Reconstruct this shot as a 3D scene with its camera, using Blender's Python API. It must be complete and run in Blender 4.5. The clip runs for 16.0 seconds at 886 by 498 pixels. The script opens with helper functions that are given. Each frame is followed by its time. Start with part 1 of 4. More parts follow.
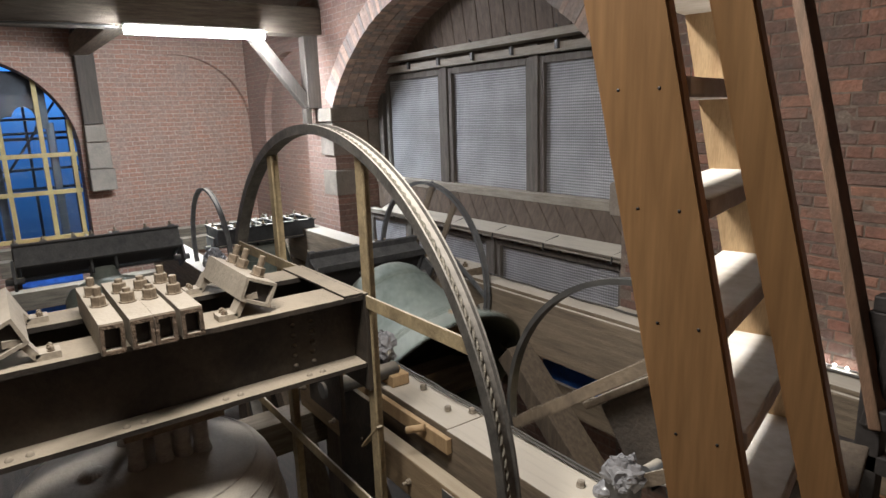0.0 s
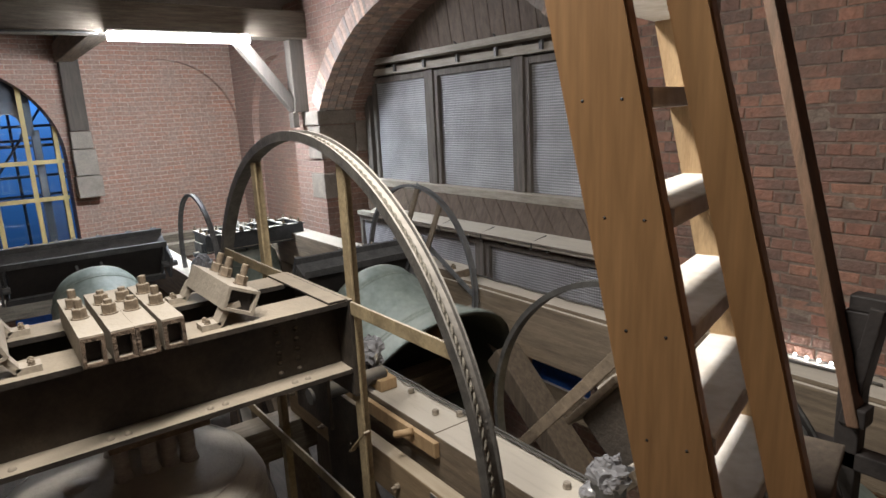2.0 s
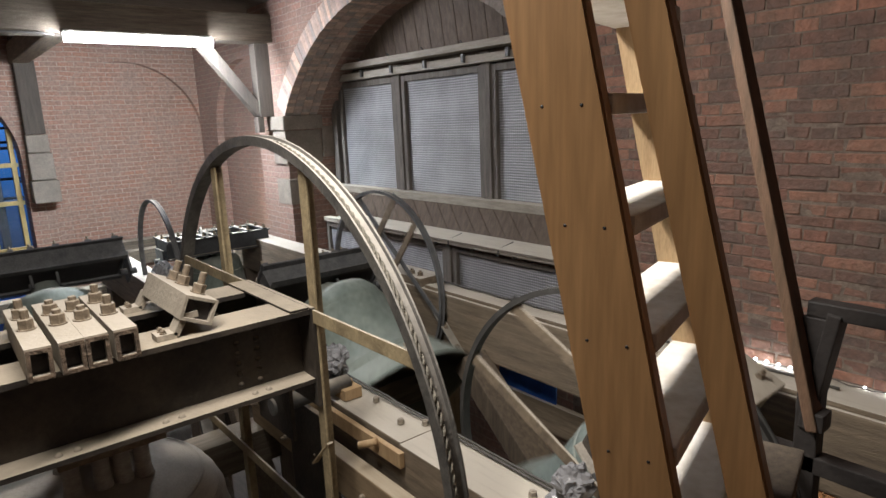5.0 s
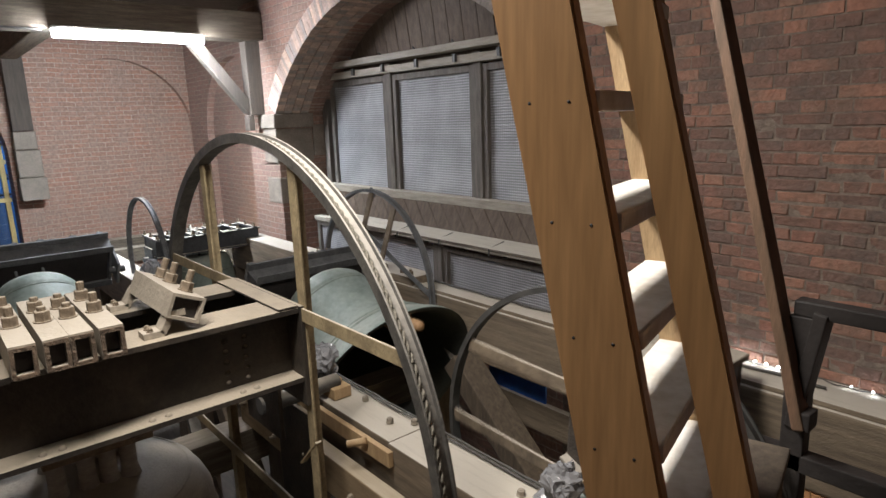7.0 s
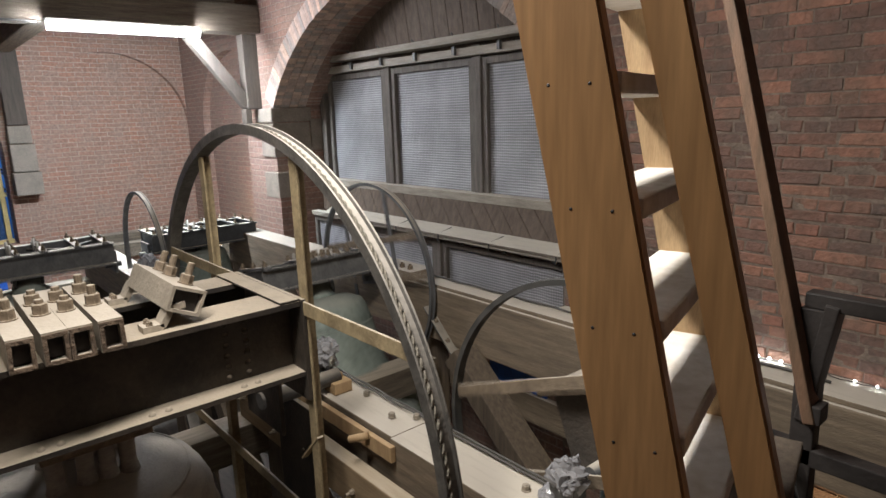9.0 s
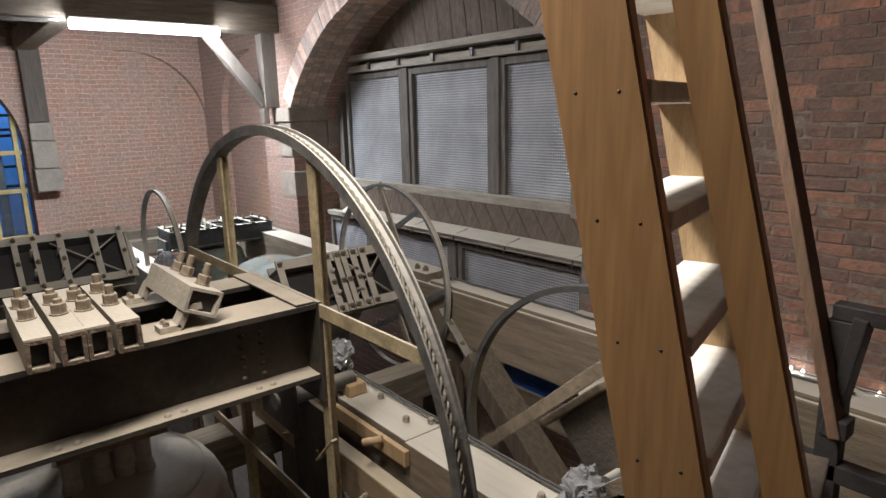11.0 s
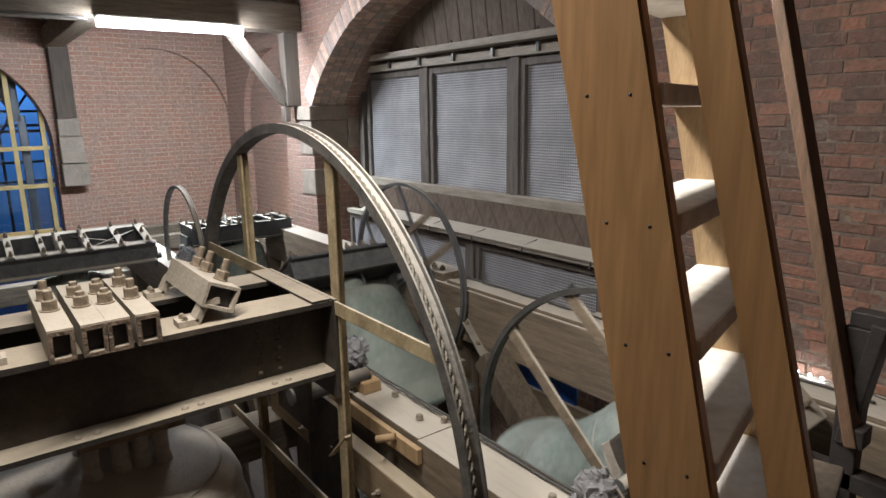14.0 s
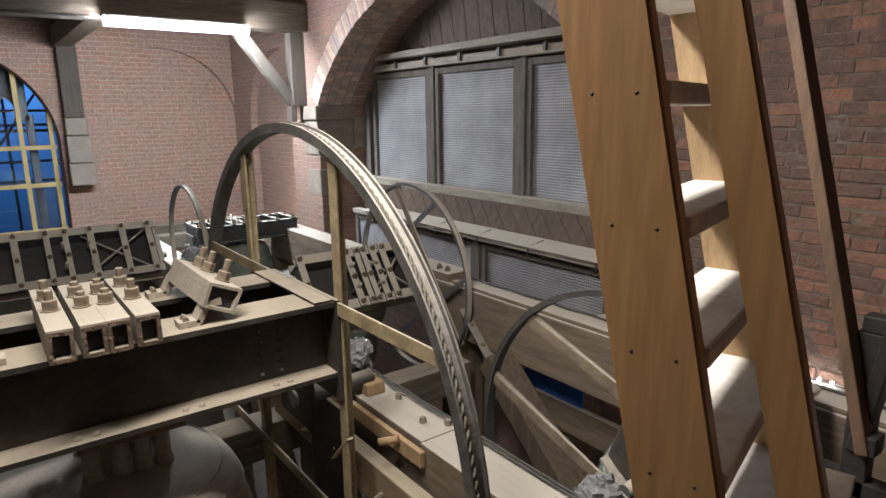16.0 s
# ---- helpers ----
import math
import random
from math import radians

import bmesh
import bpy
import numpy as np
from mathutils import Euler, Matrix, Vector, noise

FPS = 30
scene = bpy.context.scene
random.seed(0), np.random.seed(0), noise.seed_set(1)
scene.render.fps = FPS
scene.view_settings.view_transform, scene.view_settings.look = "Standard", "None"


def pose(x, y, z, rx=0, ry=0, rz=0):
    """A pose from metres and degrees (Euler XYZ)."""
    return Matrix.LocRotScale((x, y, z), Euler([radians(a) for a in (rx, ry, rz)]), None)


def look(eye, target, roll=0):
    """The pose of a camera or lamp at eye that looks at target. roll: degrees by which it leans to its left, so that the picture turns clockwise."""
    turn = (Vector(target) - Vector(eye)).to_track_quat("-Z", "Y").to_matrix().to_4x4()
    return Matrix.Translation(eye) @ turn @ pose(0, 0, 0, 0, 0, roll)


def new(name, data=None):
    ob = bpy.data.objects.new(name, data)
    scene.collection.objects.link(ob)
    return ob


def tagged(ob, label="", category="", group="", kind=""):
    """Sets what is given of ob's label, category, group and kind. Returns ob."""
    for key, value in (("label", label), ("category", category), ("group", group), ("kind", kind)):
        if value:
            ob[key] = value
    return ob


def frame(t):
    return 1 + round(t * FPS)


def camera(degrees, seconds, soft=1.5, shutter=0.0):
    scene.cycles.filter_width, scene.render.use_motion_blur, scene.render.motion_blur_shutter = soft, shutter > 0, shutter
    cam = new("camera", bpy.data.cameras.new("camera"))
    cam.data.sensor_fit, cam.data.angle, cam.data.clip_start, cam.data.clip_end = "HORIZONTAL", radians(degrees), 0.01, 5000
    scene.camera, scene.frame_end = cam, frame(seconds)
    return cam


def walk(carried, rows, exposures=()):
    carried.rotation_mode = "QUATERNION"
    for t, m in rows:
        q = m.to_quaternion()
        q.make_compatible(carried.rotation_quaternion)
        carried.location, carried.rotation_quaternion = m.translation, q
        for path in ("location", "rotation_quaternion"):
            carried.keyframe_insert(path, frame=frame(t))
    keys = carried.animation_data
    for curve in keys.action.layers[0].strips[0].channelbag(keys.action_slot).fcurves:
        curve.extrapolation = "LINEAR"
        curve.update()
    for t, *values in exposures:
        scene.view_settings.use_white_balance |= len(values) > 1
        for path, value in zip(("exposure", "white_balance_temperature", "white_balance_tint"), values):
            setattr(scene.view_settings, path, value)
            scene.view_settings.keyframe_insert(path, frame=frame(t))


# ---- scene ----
cam = camera(70.5, 16.0, shutter=0.6)
PATH = [
    (0, (0.195, 0.168, 4.08), (-1.394, 1.306, 3.657), -2.0),
    (0.5, (0.194, 0.169, 4.081), (-1.391, 1.313, 3.657), -2.3),
    (1, (0.19, 0.171, 4.082), (-1.393, 1.317, 3.656), -2.5),
    (1.5, (0.196, 0.179, 4.083), (-1.385, 1.327, 3.657), -2.7),
    (2, (0.221, 0.202, 4.101), (-1.354, 1.358, 3.676), -2.9),
    (2.5, (0.23, 0.215, 4.109), (-1.327, 1.399, 3.689), -2.7),
    (3, (0.226, 0.222, 4.109), (-1.315, 1.427, 3.694), -2.5),
    (3.5, (0.213, 0.234, 4.111), (-1.319, 1.452, 3.7), -2.5),
    (4, (0.211, 0.236, 4.107), (-1.316, 1.461, 3.697), -2.5),
    (6.5, (0.205, 0.24, 4.091), (-1.299, 1.493, 3.679), -2.1),
    (7, (0.211, 0.245, 4.091), (-1.289, 1.502, 3.679), -2.0),
    (7.5, (0.217, 0.244, 4.088), (-1.28, 1.505, 3.676), -1.9),
    (8, (0.215, 0.248, 4.093), (-1.279, 1.511, 3.68), -1.9),
    (8.5, (0.192, 0.245, 4.08), (-1.301, 1.509, 3.666), -1.9),
    (9, (0.167, 0.239, 4.07), (-1.323, 1.504, 3.646), -1.9),
    (11.5, (0.139, 0.249, 4.086), (-1.389, 1.468, 3.662), -1.2),
    (12, (0.148, 0.25, 4.087), (-1.387, 1.459, 3.662), -1.0),
    (12.5, (0.153, 0.249, 4.086), (-1.389, 1.45, 3.662), -1.0),
    (13, (0.154, 0.25, 4.085), (-1.393, 1.445, 3.661), -0.9),
    (13.5, (0.156, 0.253, 4.088), (-1.396, 1.441, 3.663), -0.9),
    (14, (0.157, 0.252, 4.085), (-1.399, 1.434, 3.661), -0.9),
    (14.5, (0.157, 0.253, 4.086), (-1.404, 1.43, 3.661), -0.8),
    (15, (0.15, 0.255, 4.08), (-1.413, 1.429, 3.658), -0.8),
    (15.5, (0.15, 0.26, 4.085), (-1.414, 1.432, 3.662), -0.8),
    (16, (0.139, 0.279, 4.082), (-1.43, 1.445, 3.659), -0.8),
]
walk(cam, [(t, look(eye, target, roll)) for t, eye, target, roll in PATH])

# ---- world and lights ----
world = bpy.data.worlds.new("dusk")
scene.world = world
world.use_nodes = True
wn = world.node_tree.nodes
wl = world.node_tree.links
sky = wn.new("ShaderNodeTexSky")
sky.sky_type = "NISHITA"
sky.sun_disc = False
sky.sun_elevation = radians(25)
sky.sun_rotation = radians(90)
tint = wn.new("ShaderNodeMix")
tint.data_type, tint.blend_type = "RGBA", "MULTIPLY"
tint.inputs[0].default_value = 1.0
tint.inputs[7].default_value = (0.06, 0.25, 1.0, 1)
wl.new(sky.outputs[0], tint.inputs[6])
wl.new(tint.outputs[2], wn["Background"].inputs[0])
wn["Background"].inputs[1].default_value = 0.105
sun_data = bpy.data.lights.new("dusk_sun", "SUN")
sun_data.energy, sun_data.angle, sun_data.color = 0.05, radians(20), (0.6, 0.75, 1.0)
sun = new("dusk_sun", sun_data)
sun.matrix_world = look((-20, -2, 14), (0, 2, 2))


def area(name, at, to, w, h, power, color):
    d = bpy.data.lights.new(name, "AREA")
    d.shape, d.size, d.size_y, d.energy, d.color = "RECTANGLE", w, h, power, color
    ob = new(name, d)
    ob.matrix_world = look(at, to)
    return ob


TUBE_Y0, TUBE_Y1, TUBE_X, TUBE_Z = 1.57, 3.09, -7.42, 5.06
area("tube_light", (TUBE_X + 0.02, (TUBE_Y0 + TUBE_Y1) / 2, TUBE_Z - 0.06), (TUBE_X - 1.3, 2.33, TUBE_Z - 1.3), 1.45, 0.06, 120, (0.76, 0.885, 1.0))
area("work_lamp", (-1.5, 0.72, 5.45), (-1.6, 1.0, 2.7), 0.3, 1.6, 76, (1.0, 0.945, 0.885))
area("floor_spot", (-9.2, 3.75, 2.36), (-9.6, 4.5, 2.9), 0.35, 0.1, 4, (1.0, 0.72, 0.42))
area("stair_lamp", (-0.55, 3.62, 1.45), (-0.95, 3.92, 1.95), 0.15, 0.15, 5, (1.0, 0.80, 0.45))
scene.view_settings.exposure = 0.87

# ---- materials ----


def mat(name, base, dark=None, rough=0.7, metal=0.0, scale=6.0, bump=0.2, dust=None, dust_amount=0.0, stretch=(1, 1, 1), fine=60.0, emit=0.0, detail=6.0, settled=False):
    m = bpy.data.materials.new(name)
    m.use_nodes = True
    n, l = m.node_tree.nodes, m.node_tree.links
    b = n["Principled BSDF"]
    b.inputs["Roughness"].default_value = rough
    b.inputs["Metallic"].default_value = metal
    tc = n.new("ShaderNodeTexCoord")
    mp = n.new("ShaderNodeMapping")
    mp.inputs["Scale"].default_value = stretch
    l.new(tc.outputs["Object"], mp.inputs[0])
    n1 = n.new("ShaderNodeTexNoise")
    n1.inputs["Scale"].default_value, n1.inputs["Detail"].default_value = scale, detail
    n1.inputs["Roughness"].default_value = 0.65
    l.new(mp.outputs[0], n1.inputs["Vector"])
    n2 = n.new("ShaderNodeTexNoise")
    n2.inputs["Scale"].default_value, n2.inputs["Detail"].default_value = fine, 3.0
    l.new(mp.outputs[0], n2.inputs["Vector"])
    ramp = n.new("ShaderNodeMapRange")
    ramp.inputs[1].default_value, ramp.inputs[2].default_value = 0.33, 0.67
    l.new(n1.outputs[0], ramp.inputs[0])
    mix = n.new("ShaderNodeMix")
    mix.data_type = "RGBA"
    dark = dark or tuple(c * 0.55 for c in base)
    mix.inputs[6].default_value, mix.inputs[7].default_value = (*dark, 1), (*base, 1)
    l.new(ramp.outputs[0], mix.inputs[0])
    ov = n.new("ShaderNodeMix")
    ov.data_type, ov.blend_type = "RGBA", "OVERLAY"
    ov.inputs[0].default_value = 0.35
    l.new(mix.outputs[2], ov.inputs[6])
    l.new(n2.outputs[0], ov.inputs[7])
    col = ov.outputs[2]
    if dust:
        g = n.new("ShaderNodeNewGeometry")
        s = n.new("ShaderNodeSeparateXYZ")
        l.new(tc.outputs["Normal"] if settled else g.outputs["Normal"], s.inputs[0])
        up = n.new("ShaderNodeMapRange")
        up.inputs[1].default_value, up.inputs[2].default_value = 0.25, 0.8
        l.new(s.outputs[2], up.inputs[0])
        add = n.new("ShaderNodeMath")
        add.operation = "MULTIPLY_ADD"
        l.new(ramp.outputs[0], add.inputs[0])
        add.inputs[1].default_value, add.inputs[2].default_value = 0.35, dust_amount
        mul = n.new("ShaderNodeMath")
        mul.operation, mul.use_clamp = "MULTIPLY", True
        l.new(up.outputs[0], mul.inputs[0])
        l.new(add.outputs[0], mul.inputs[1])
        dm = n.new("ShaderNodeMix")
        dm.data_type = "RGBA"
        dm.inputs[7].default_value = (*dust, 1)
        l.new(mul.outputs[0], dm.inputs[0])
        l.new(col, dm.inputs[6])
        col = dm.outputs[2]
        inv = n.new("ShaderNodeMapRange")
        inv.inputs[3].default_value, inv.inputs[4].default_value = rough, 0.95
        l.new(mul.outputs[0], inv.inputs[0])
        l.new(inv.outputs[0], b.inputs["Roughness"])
    l.new(col, b.inputs["Base Color"])
    bp = n.new("ShaderNodeBump")
    bp.inputs["Strength"].default_value, bp.inputs["Distance"].default_value = bump, 0.01
    ad = n.new("ShaderNodeMath")
    l.new(n1.outputs[0], ad.inputs[0])
    l.new(n2.outputs[0], ad.inputs[1])
    l.new(ad.outputs[0], bp.inputs["Height"])
    l.new(bp.outputs[0], b.inputs["Normal"])
    if emit:
        b.inputs["Emission Color"].default_value = (*base, 1)
        b.inputs["Emission Strength"].default_value = emit
    return m


DUST = (0.44, 0.395, 0.325)
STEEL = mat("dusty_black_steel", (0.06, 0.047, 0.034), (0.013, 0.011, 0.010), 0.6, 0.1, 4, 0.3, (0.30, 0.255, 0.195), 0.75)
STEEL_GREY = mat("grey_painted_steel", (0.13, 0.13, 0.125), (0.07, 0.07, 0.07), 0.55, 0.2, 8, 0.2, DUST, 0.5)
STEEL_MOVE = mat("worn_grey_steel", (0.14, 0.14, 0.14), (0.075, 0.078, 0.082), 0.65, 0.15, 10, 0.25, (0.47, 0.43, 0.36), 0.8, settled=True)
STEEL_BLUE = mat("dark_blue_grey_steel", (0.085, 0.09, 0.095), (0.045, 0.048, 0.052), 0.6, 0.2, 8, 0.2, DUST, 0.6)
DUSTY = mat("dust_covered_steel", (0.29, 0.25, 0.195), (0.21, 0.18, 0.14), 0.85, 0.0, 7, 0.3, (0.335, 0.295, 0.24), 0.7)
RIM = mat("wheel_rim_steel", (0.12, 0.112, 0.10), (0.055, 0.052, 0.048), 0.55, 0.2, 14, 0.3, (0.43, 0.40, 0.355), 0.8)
RIM_DARK = mat("dark_wheel_rim_steel", (0.09, 0.088, 0.083), (0.045, 0.045, 0.043), 0.55, 0.3, 12, 0.25)
RUST = mat("rough_rust", (0.15, 0.105, 0.07), (0.07, 0.05, 0.035), 0.9, 0.1, 40, 0.8)
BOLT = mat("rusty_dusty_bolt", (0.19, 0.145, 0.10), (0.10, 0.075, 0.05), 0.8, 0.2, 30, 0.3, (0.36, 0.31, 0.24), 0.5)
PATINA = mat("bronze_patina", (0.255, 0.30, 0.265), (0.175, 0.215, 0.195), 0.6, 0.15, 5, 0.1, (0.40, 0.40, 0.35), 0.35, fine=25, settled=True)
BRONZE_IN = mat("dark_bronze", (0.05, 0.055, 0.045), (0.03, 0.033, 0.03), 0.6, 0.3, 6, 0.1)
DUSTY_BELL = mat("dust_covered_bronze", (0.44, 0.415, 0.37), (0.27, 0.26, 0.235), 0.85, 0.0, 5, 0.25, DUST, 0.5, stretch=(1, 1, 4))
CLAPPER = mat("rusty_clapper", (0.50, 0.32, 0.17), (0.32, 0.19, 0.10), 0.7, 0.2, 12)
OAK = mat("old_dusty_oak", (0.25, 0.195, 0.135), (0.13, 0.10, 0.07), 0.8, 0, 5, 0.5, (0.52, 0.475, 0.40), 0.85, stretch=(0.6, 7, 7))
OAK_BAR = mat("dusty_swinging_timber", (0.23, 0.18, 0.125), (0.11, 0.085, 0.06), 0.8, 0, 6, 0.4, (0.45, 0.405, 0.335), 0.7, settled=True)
STOCK = mat("dark_timber_stock", (0.10, 0.082, 0.065), (0.05, 0.042, 0.035), 0.8, 0, 6, 0.5)
SPLINTER = mat("pale_splintered_wood", (0.50, 0.46, 0.40), (0.33, 0.29, 0.24), 0.85, 0, 9, 0.5)
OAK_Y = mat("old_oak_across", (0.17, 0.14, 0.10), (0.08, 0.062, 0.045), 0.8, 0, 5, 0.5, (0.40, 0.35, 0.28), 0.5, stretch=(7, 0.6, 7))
OAK_ROOF = mat("dark_roof_oak", (0.085, 0.066, 0.05), (0.045, 0.035, 0.027), 0.75, 0, 5, 0.5, stretch=(7, 7, 0.6))
OAK_Z = mat("old_oak_upright", (0.16, 0.125, 0.09), (0.085, 0.065, 0.05), 0.8, 0, 5, 0.5, stretch=(7, 7, 0.6))
PINE = mat("varnished_pine", (0.43, 0.25, 0.112), (0.345, 0.19, 0.08), 0.42, 0, 1.4, 0.05, stretch=(9, 9, 0.7), fine=9)
PINE_PALE = mat("raw_pine", (0.45, 0.32, 0.175), (0.34, 0.22, 0.115), 0.7, 0, 3, 0.15, stretch=(9, 9, 1))
TREAD = mat("dusty_white_tread", (0.78, 0.75, 0.70), (0.58, 0.53, 0.46), 0.8, 0, 7, 0.2, fine=35)
DARK_WOOD = mat("dark_stained_wood", (0.21, 0.12, 0.075), (0.11, 0.072, 0.045), 0.6, 0, 4, 0.3, stretch=(6, 6, 0.7))
# black wood paint, also the painted shade inside the clamp tubes
BLACK_WOOD_AND_SHADE = mat("black_painted_wood_and_shade", (0.035, 0.03, 0.028), (0.02, 0.018, 0.017), 0.55, 0, 6, 0.2)
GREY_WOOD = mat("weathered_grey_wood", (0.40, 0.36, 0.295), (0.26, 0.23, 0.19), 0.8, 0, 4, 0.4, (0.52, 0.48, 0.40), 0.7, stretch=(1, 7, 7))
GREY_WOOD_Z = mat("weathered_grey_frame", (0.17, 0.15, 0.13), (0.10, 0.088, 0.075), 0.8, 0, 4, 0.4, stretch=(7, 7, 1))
PLANK = mat("brown_hood_plank", (0.15, 0.11, 0.08), (0.085, 0.062, 0.045), 0.8, 0, 4, 0.4, stretch=(6, 2, 2))
YELLOW = mat("yellow_window_paint", (0.48, 0.36, 0.14), (0.36, 0.26, 0.10), 0.6, 0, 5, 0.1)
STONE = mat("grey_sandstone", (0.26, 0.22, 0.18), (0.18, 0.15, 0.12), 0.9, 0, 5, 0.4)
PLASTER = mat("ceiling_boards", (0.12, 0.10, 0.085), (0.07, 0.06, 0.05), 0.85, 0, 4, 0.3, stretch=(7, 1, 7))
MORTAR = mat("lime_mortar", (0.25, 0.195, 0.155), (0.12, 0.092, 0.075), 0.95, 0, 12, 0.6)
FLOOR = mat("dirty_boards", (0.075, 0.06, 0.048), (0.04, 0.033, 0.027), 0.9, 0, 3, 0.4, stretch=(1, 7, 1))
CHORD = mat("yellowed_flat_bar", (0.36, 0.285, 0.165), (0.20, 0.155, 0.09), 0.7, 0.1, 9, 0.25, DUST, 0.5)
CABLE = mat("grey_cable", (0.10, 0.095, 0.085), None, 0.6)
ROPE = mat("braided_rope", (0.22, 0.20, 0.16), (0.10, 0.09, 0.072), 0.9, 0, 60, 0.6)
LED = mat("led_glow", (0.85, 0.92, 1.0), emit=40)
TUBE = mat("tube_glow", (0.88, 0.91, 1.0), (0.84, 0.92, 1.0), emit=150)
WARM = mat("warm_glow", (1.0, 0.85, 0.6), (1.0, 0.85, 0.6), emit=6)
WHITE = mat("white_enamel", (0.7, 0.7, 0.68), (0.6, 0.6, 0.58), 0.4)
BLUE_SHEET = mat("bright_blue_sheet", (0.03, 0.15, 0.62), (0.02, 0.09, 0.42), 0.5, 0, 8, 0.3)
# near-black colour stands for unlit stone and scaffold against the sky
SILHOUETTE = mat("dark_silhouette", (0.02, 0.025, 0.035), None, 0.6)


def brick_mat(name, c1, c2, mortar, x_axis, scale=1.0):
    m = bpy.data.materials.new(name)
    m.use_nodes = True
    n, l = m.node_tree.nodes, m.node_tree.links
    b = n["Principled BSDF"]
    b.inputs["Roughness"].default_value = 0.92
    g = n.new("ShaderNodeTexCoord")
    s = n.new("ShaderNodeSeparateXYZ")
    c = n.new("ShaderNodeCombineXYZ")
    nz = n.new("ShaderNodeTexNoise")
    nz.inputs["Scale"].default_value = 3.0
    l.new(g.outputs["Object"], nz.inputs["Vector"])
    l.new(g.outputs["Object"], s.inputs[0])
    l.new(s.outputs[x_axis], c.inputs[0])
    wob = n.new("ShaderNodeMath")
    wob.operation = "MULTIPLY_ADD"
    wob.inputs[1].default_value = 0.04
    l.new(nz.outputs[0], wob.inputs[0])
    l.new(s.outputs[2], wob.inputs[2])
    l.new(wob.outputs[0], c.inputs[1])
    br = n.new("ShaderNodeTexBrick")
    br.inputs["Scale"].default_value = 1.0
    br.inputs["Brick Width"].default_value, br.inputs["Row Height"].default_value = 0.245, 0.0775
    br.inputs["Mortar Size"].default_value, br.inputs["Mortar Smooth"].default_value = 0.008, 0.4
    br.inputs["Color1"].default_value, br.inputs["Color2"].default_value, br.inputs["Mortar"].default_value = (*c1, 1), (*c2, 1), (*mortar, 1)
    l.new(c.outputs[0], br.inputs["Vector"])
    n1 = n.new("ShaderNodeTexNoise")
    n1.inputs["Scale"].default_value, n1.inputs["Detail"].default_value = 3.2, 10.0
    l.new(g.outputs["Object"], n1.inputs["Vector"])
    r1 = n.new("ShaderNodeMapRange")
    r1.inputs[1].default_value, r1.inputs[2].default_value, r1.inputs[4].default_value = 0.34, 0.70, 0.8
    l.new(n1.outputs[0], r1.inputs[0])
    mx = n.new("ShaderNodeMix")
    mx.data_type = "RGBA"
    mx.inputs[7].default_value = (*[v * w for v, w in zip(mortar, (0.72, 0.66, 0.64))], 1)
    l.new(r1.outputs[0], mx.inputs[0])
    l.new(br.outputs[0], mx.inputs[6])
    n2 = n.new("ShaderNodeTexNoise")
    n2.inputs["Scale"].default_value, n2.inputs["Detail"].default_value = 26.0, 6.0
    l.new(g.outputs["Object"], n2.inputs["Vector"])
    ov = n.new("ShaderNodeMix")
    ov.data_type, ov.blend_type = "RGBA", "OVERLAY"
    ov.inputs[0].default_value = 0.55
    l.new(mx.outputs[2], ov.inputs[6])
    l.new(n2.outputs[0], ov.inputs[7])
    l.new(ov.outputs[2], b.inputs["Base Color"])
    bp = n.new("ShaderNodeBump")
    bp.inputs["Strength"].default_value, bp.inputs["Distance"].default_value = 0.7, 0.012
    sub = n.new("ShaderNodeMath")
    sub.operation = "MULTIPLY_ADD"
    l.new(br.outputs[1], sub.inputs[0])
    sub.inputs[1].default_value = -1.0
    l.new(n2.outputs[0], sub.inputs[2])
    l.new(sub.outputs[0], bp.inputs["Height"])
    l.new(bp.outputs[0], b.inputs["Normal"])
    return m


BRICK_N = brick_mat("brick_courses_north", (0.29, 0.16, 0.12), (0.215, 0.13, 0.105), (0.31, 0.24, 0.195), 0)
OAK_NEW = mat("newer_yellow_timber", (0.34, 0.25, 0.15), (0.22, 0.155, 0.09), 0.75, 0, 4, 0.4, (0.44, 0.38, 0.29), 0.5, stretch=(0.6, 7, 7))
BRICK_WR = brick_mat("brick_courses_west_arch", (0.34, 0.175, 0.12), (0.26, 0.155, 0.115), (0.40, 0.315, 0.26), 0)
BRICK_W = brick_mat("brick_courses_west", (0.34, 0.175, 0.12), (0.26, 0.155, 0.115), (0.40, 0.315, 0.26), 1)


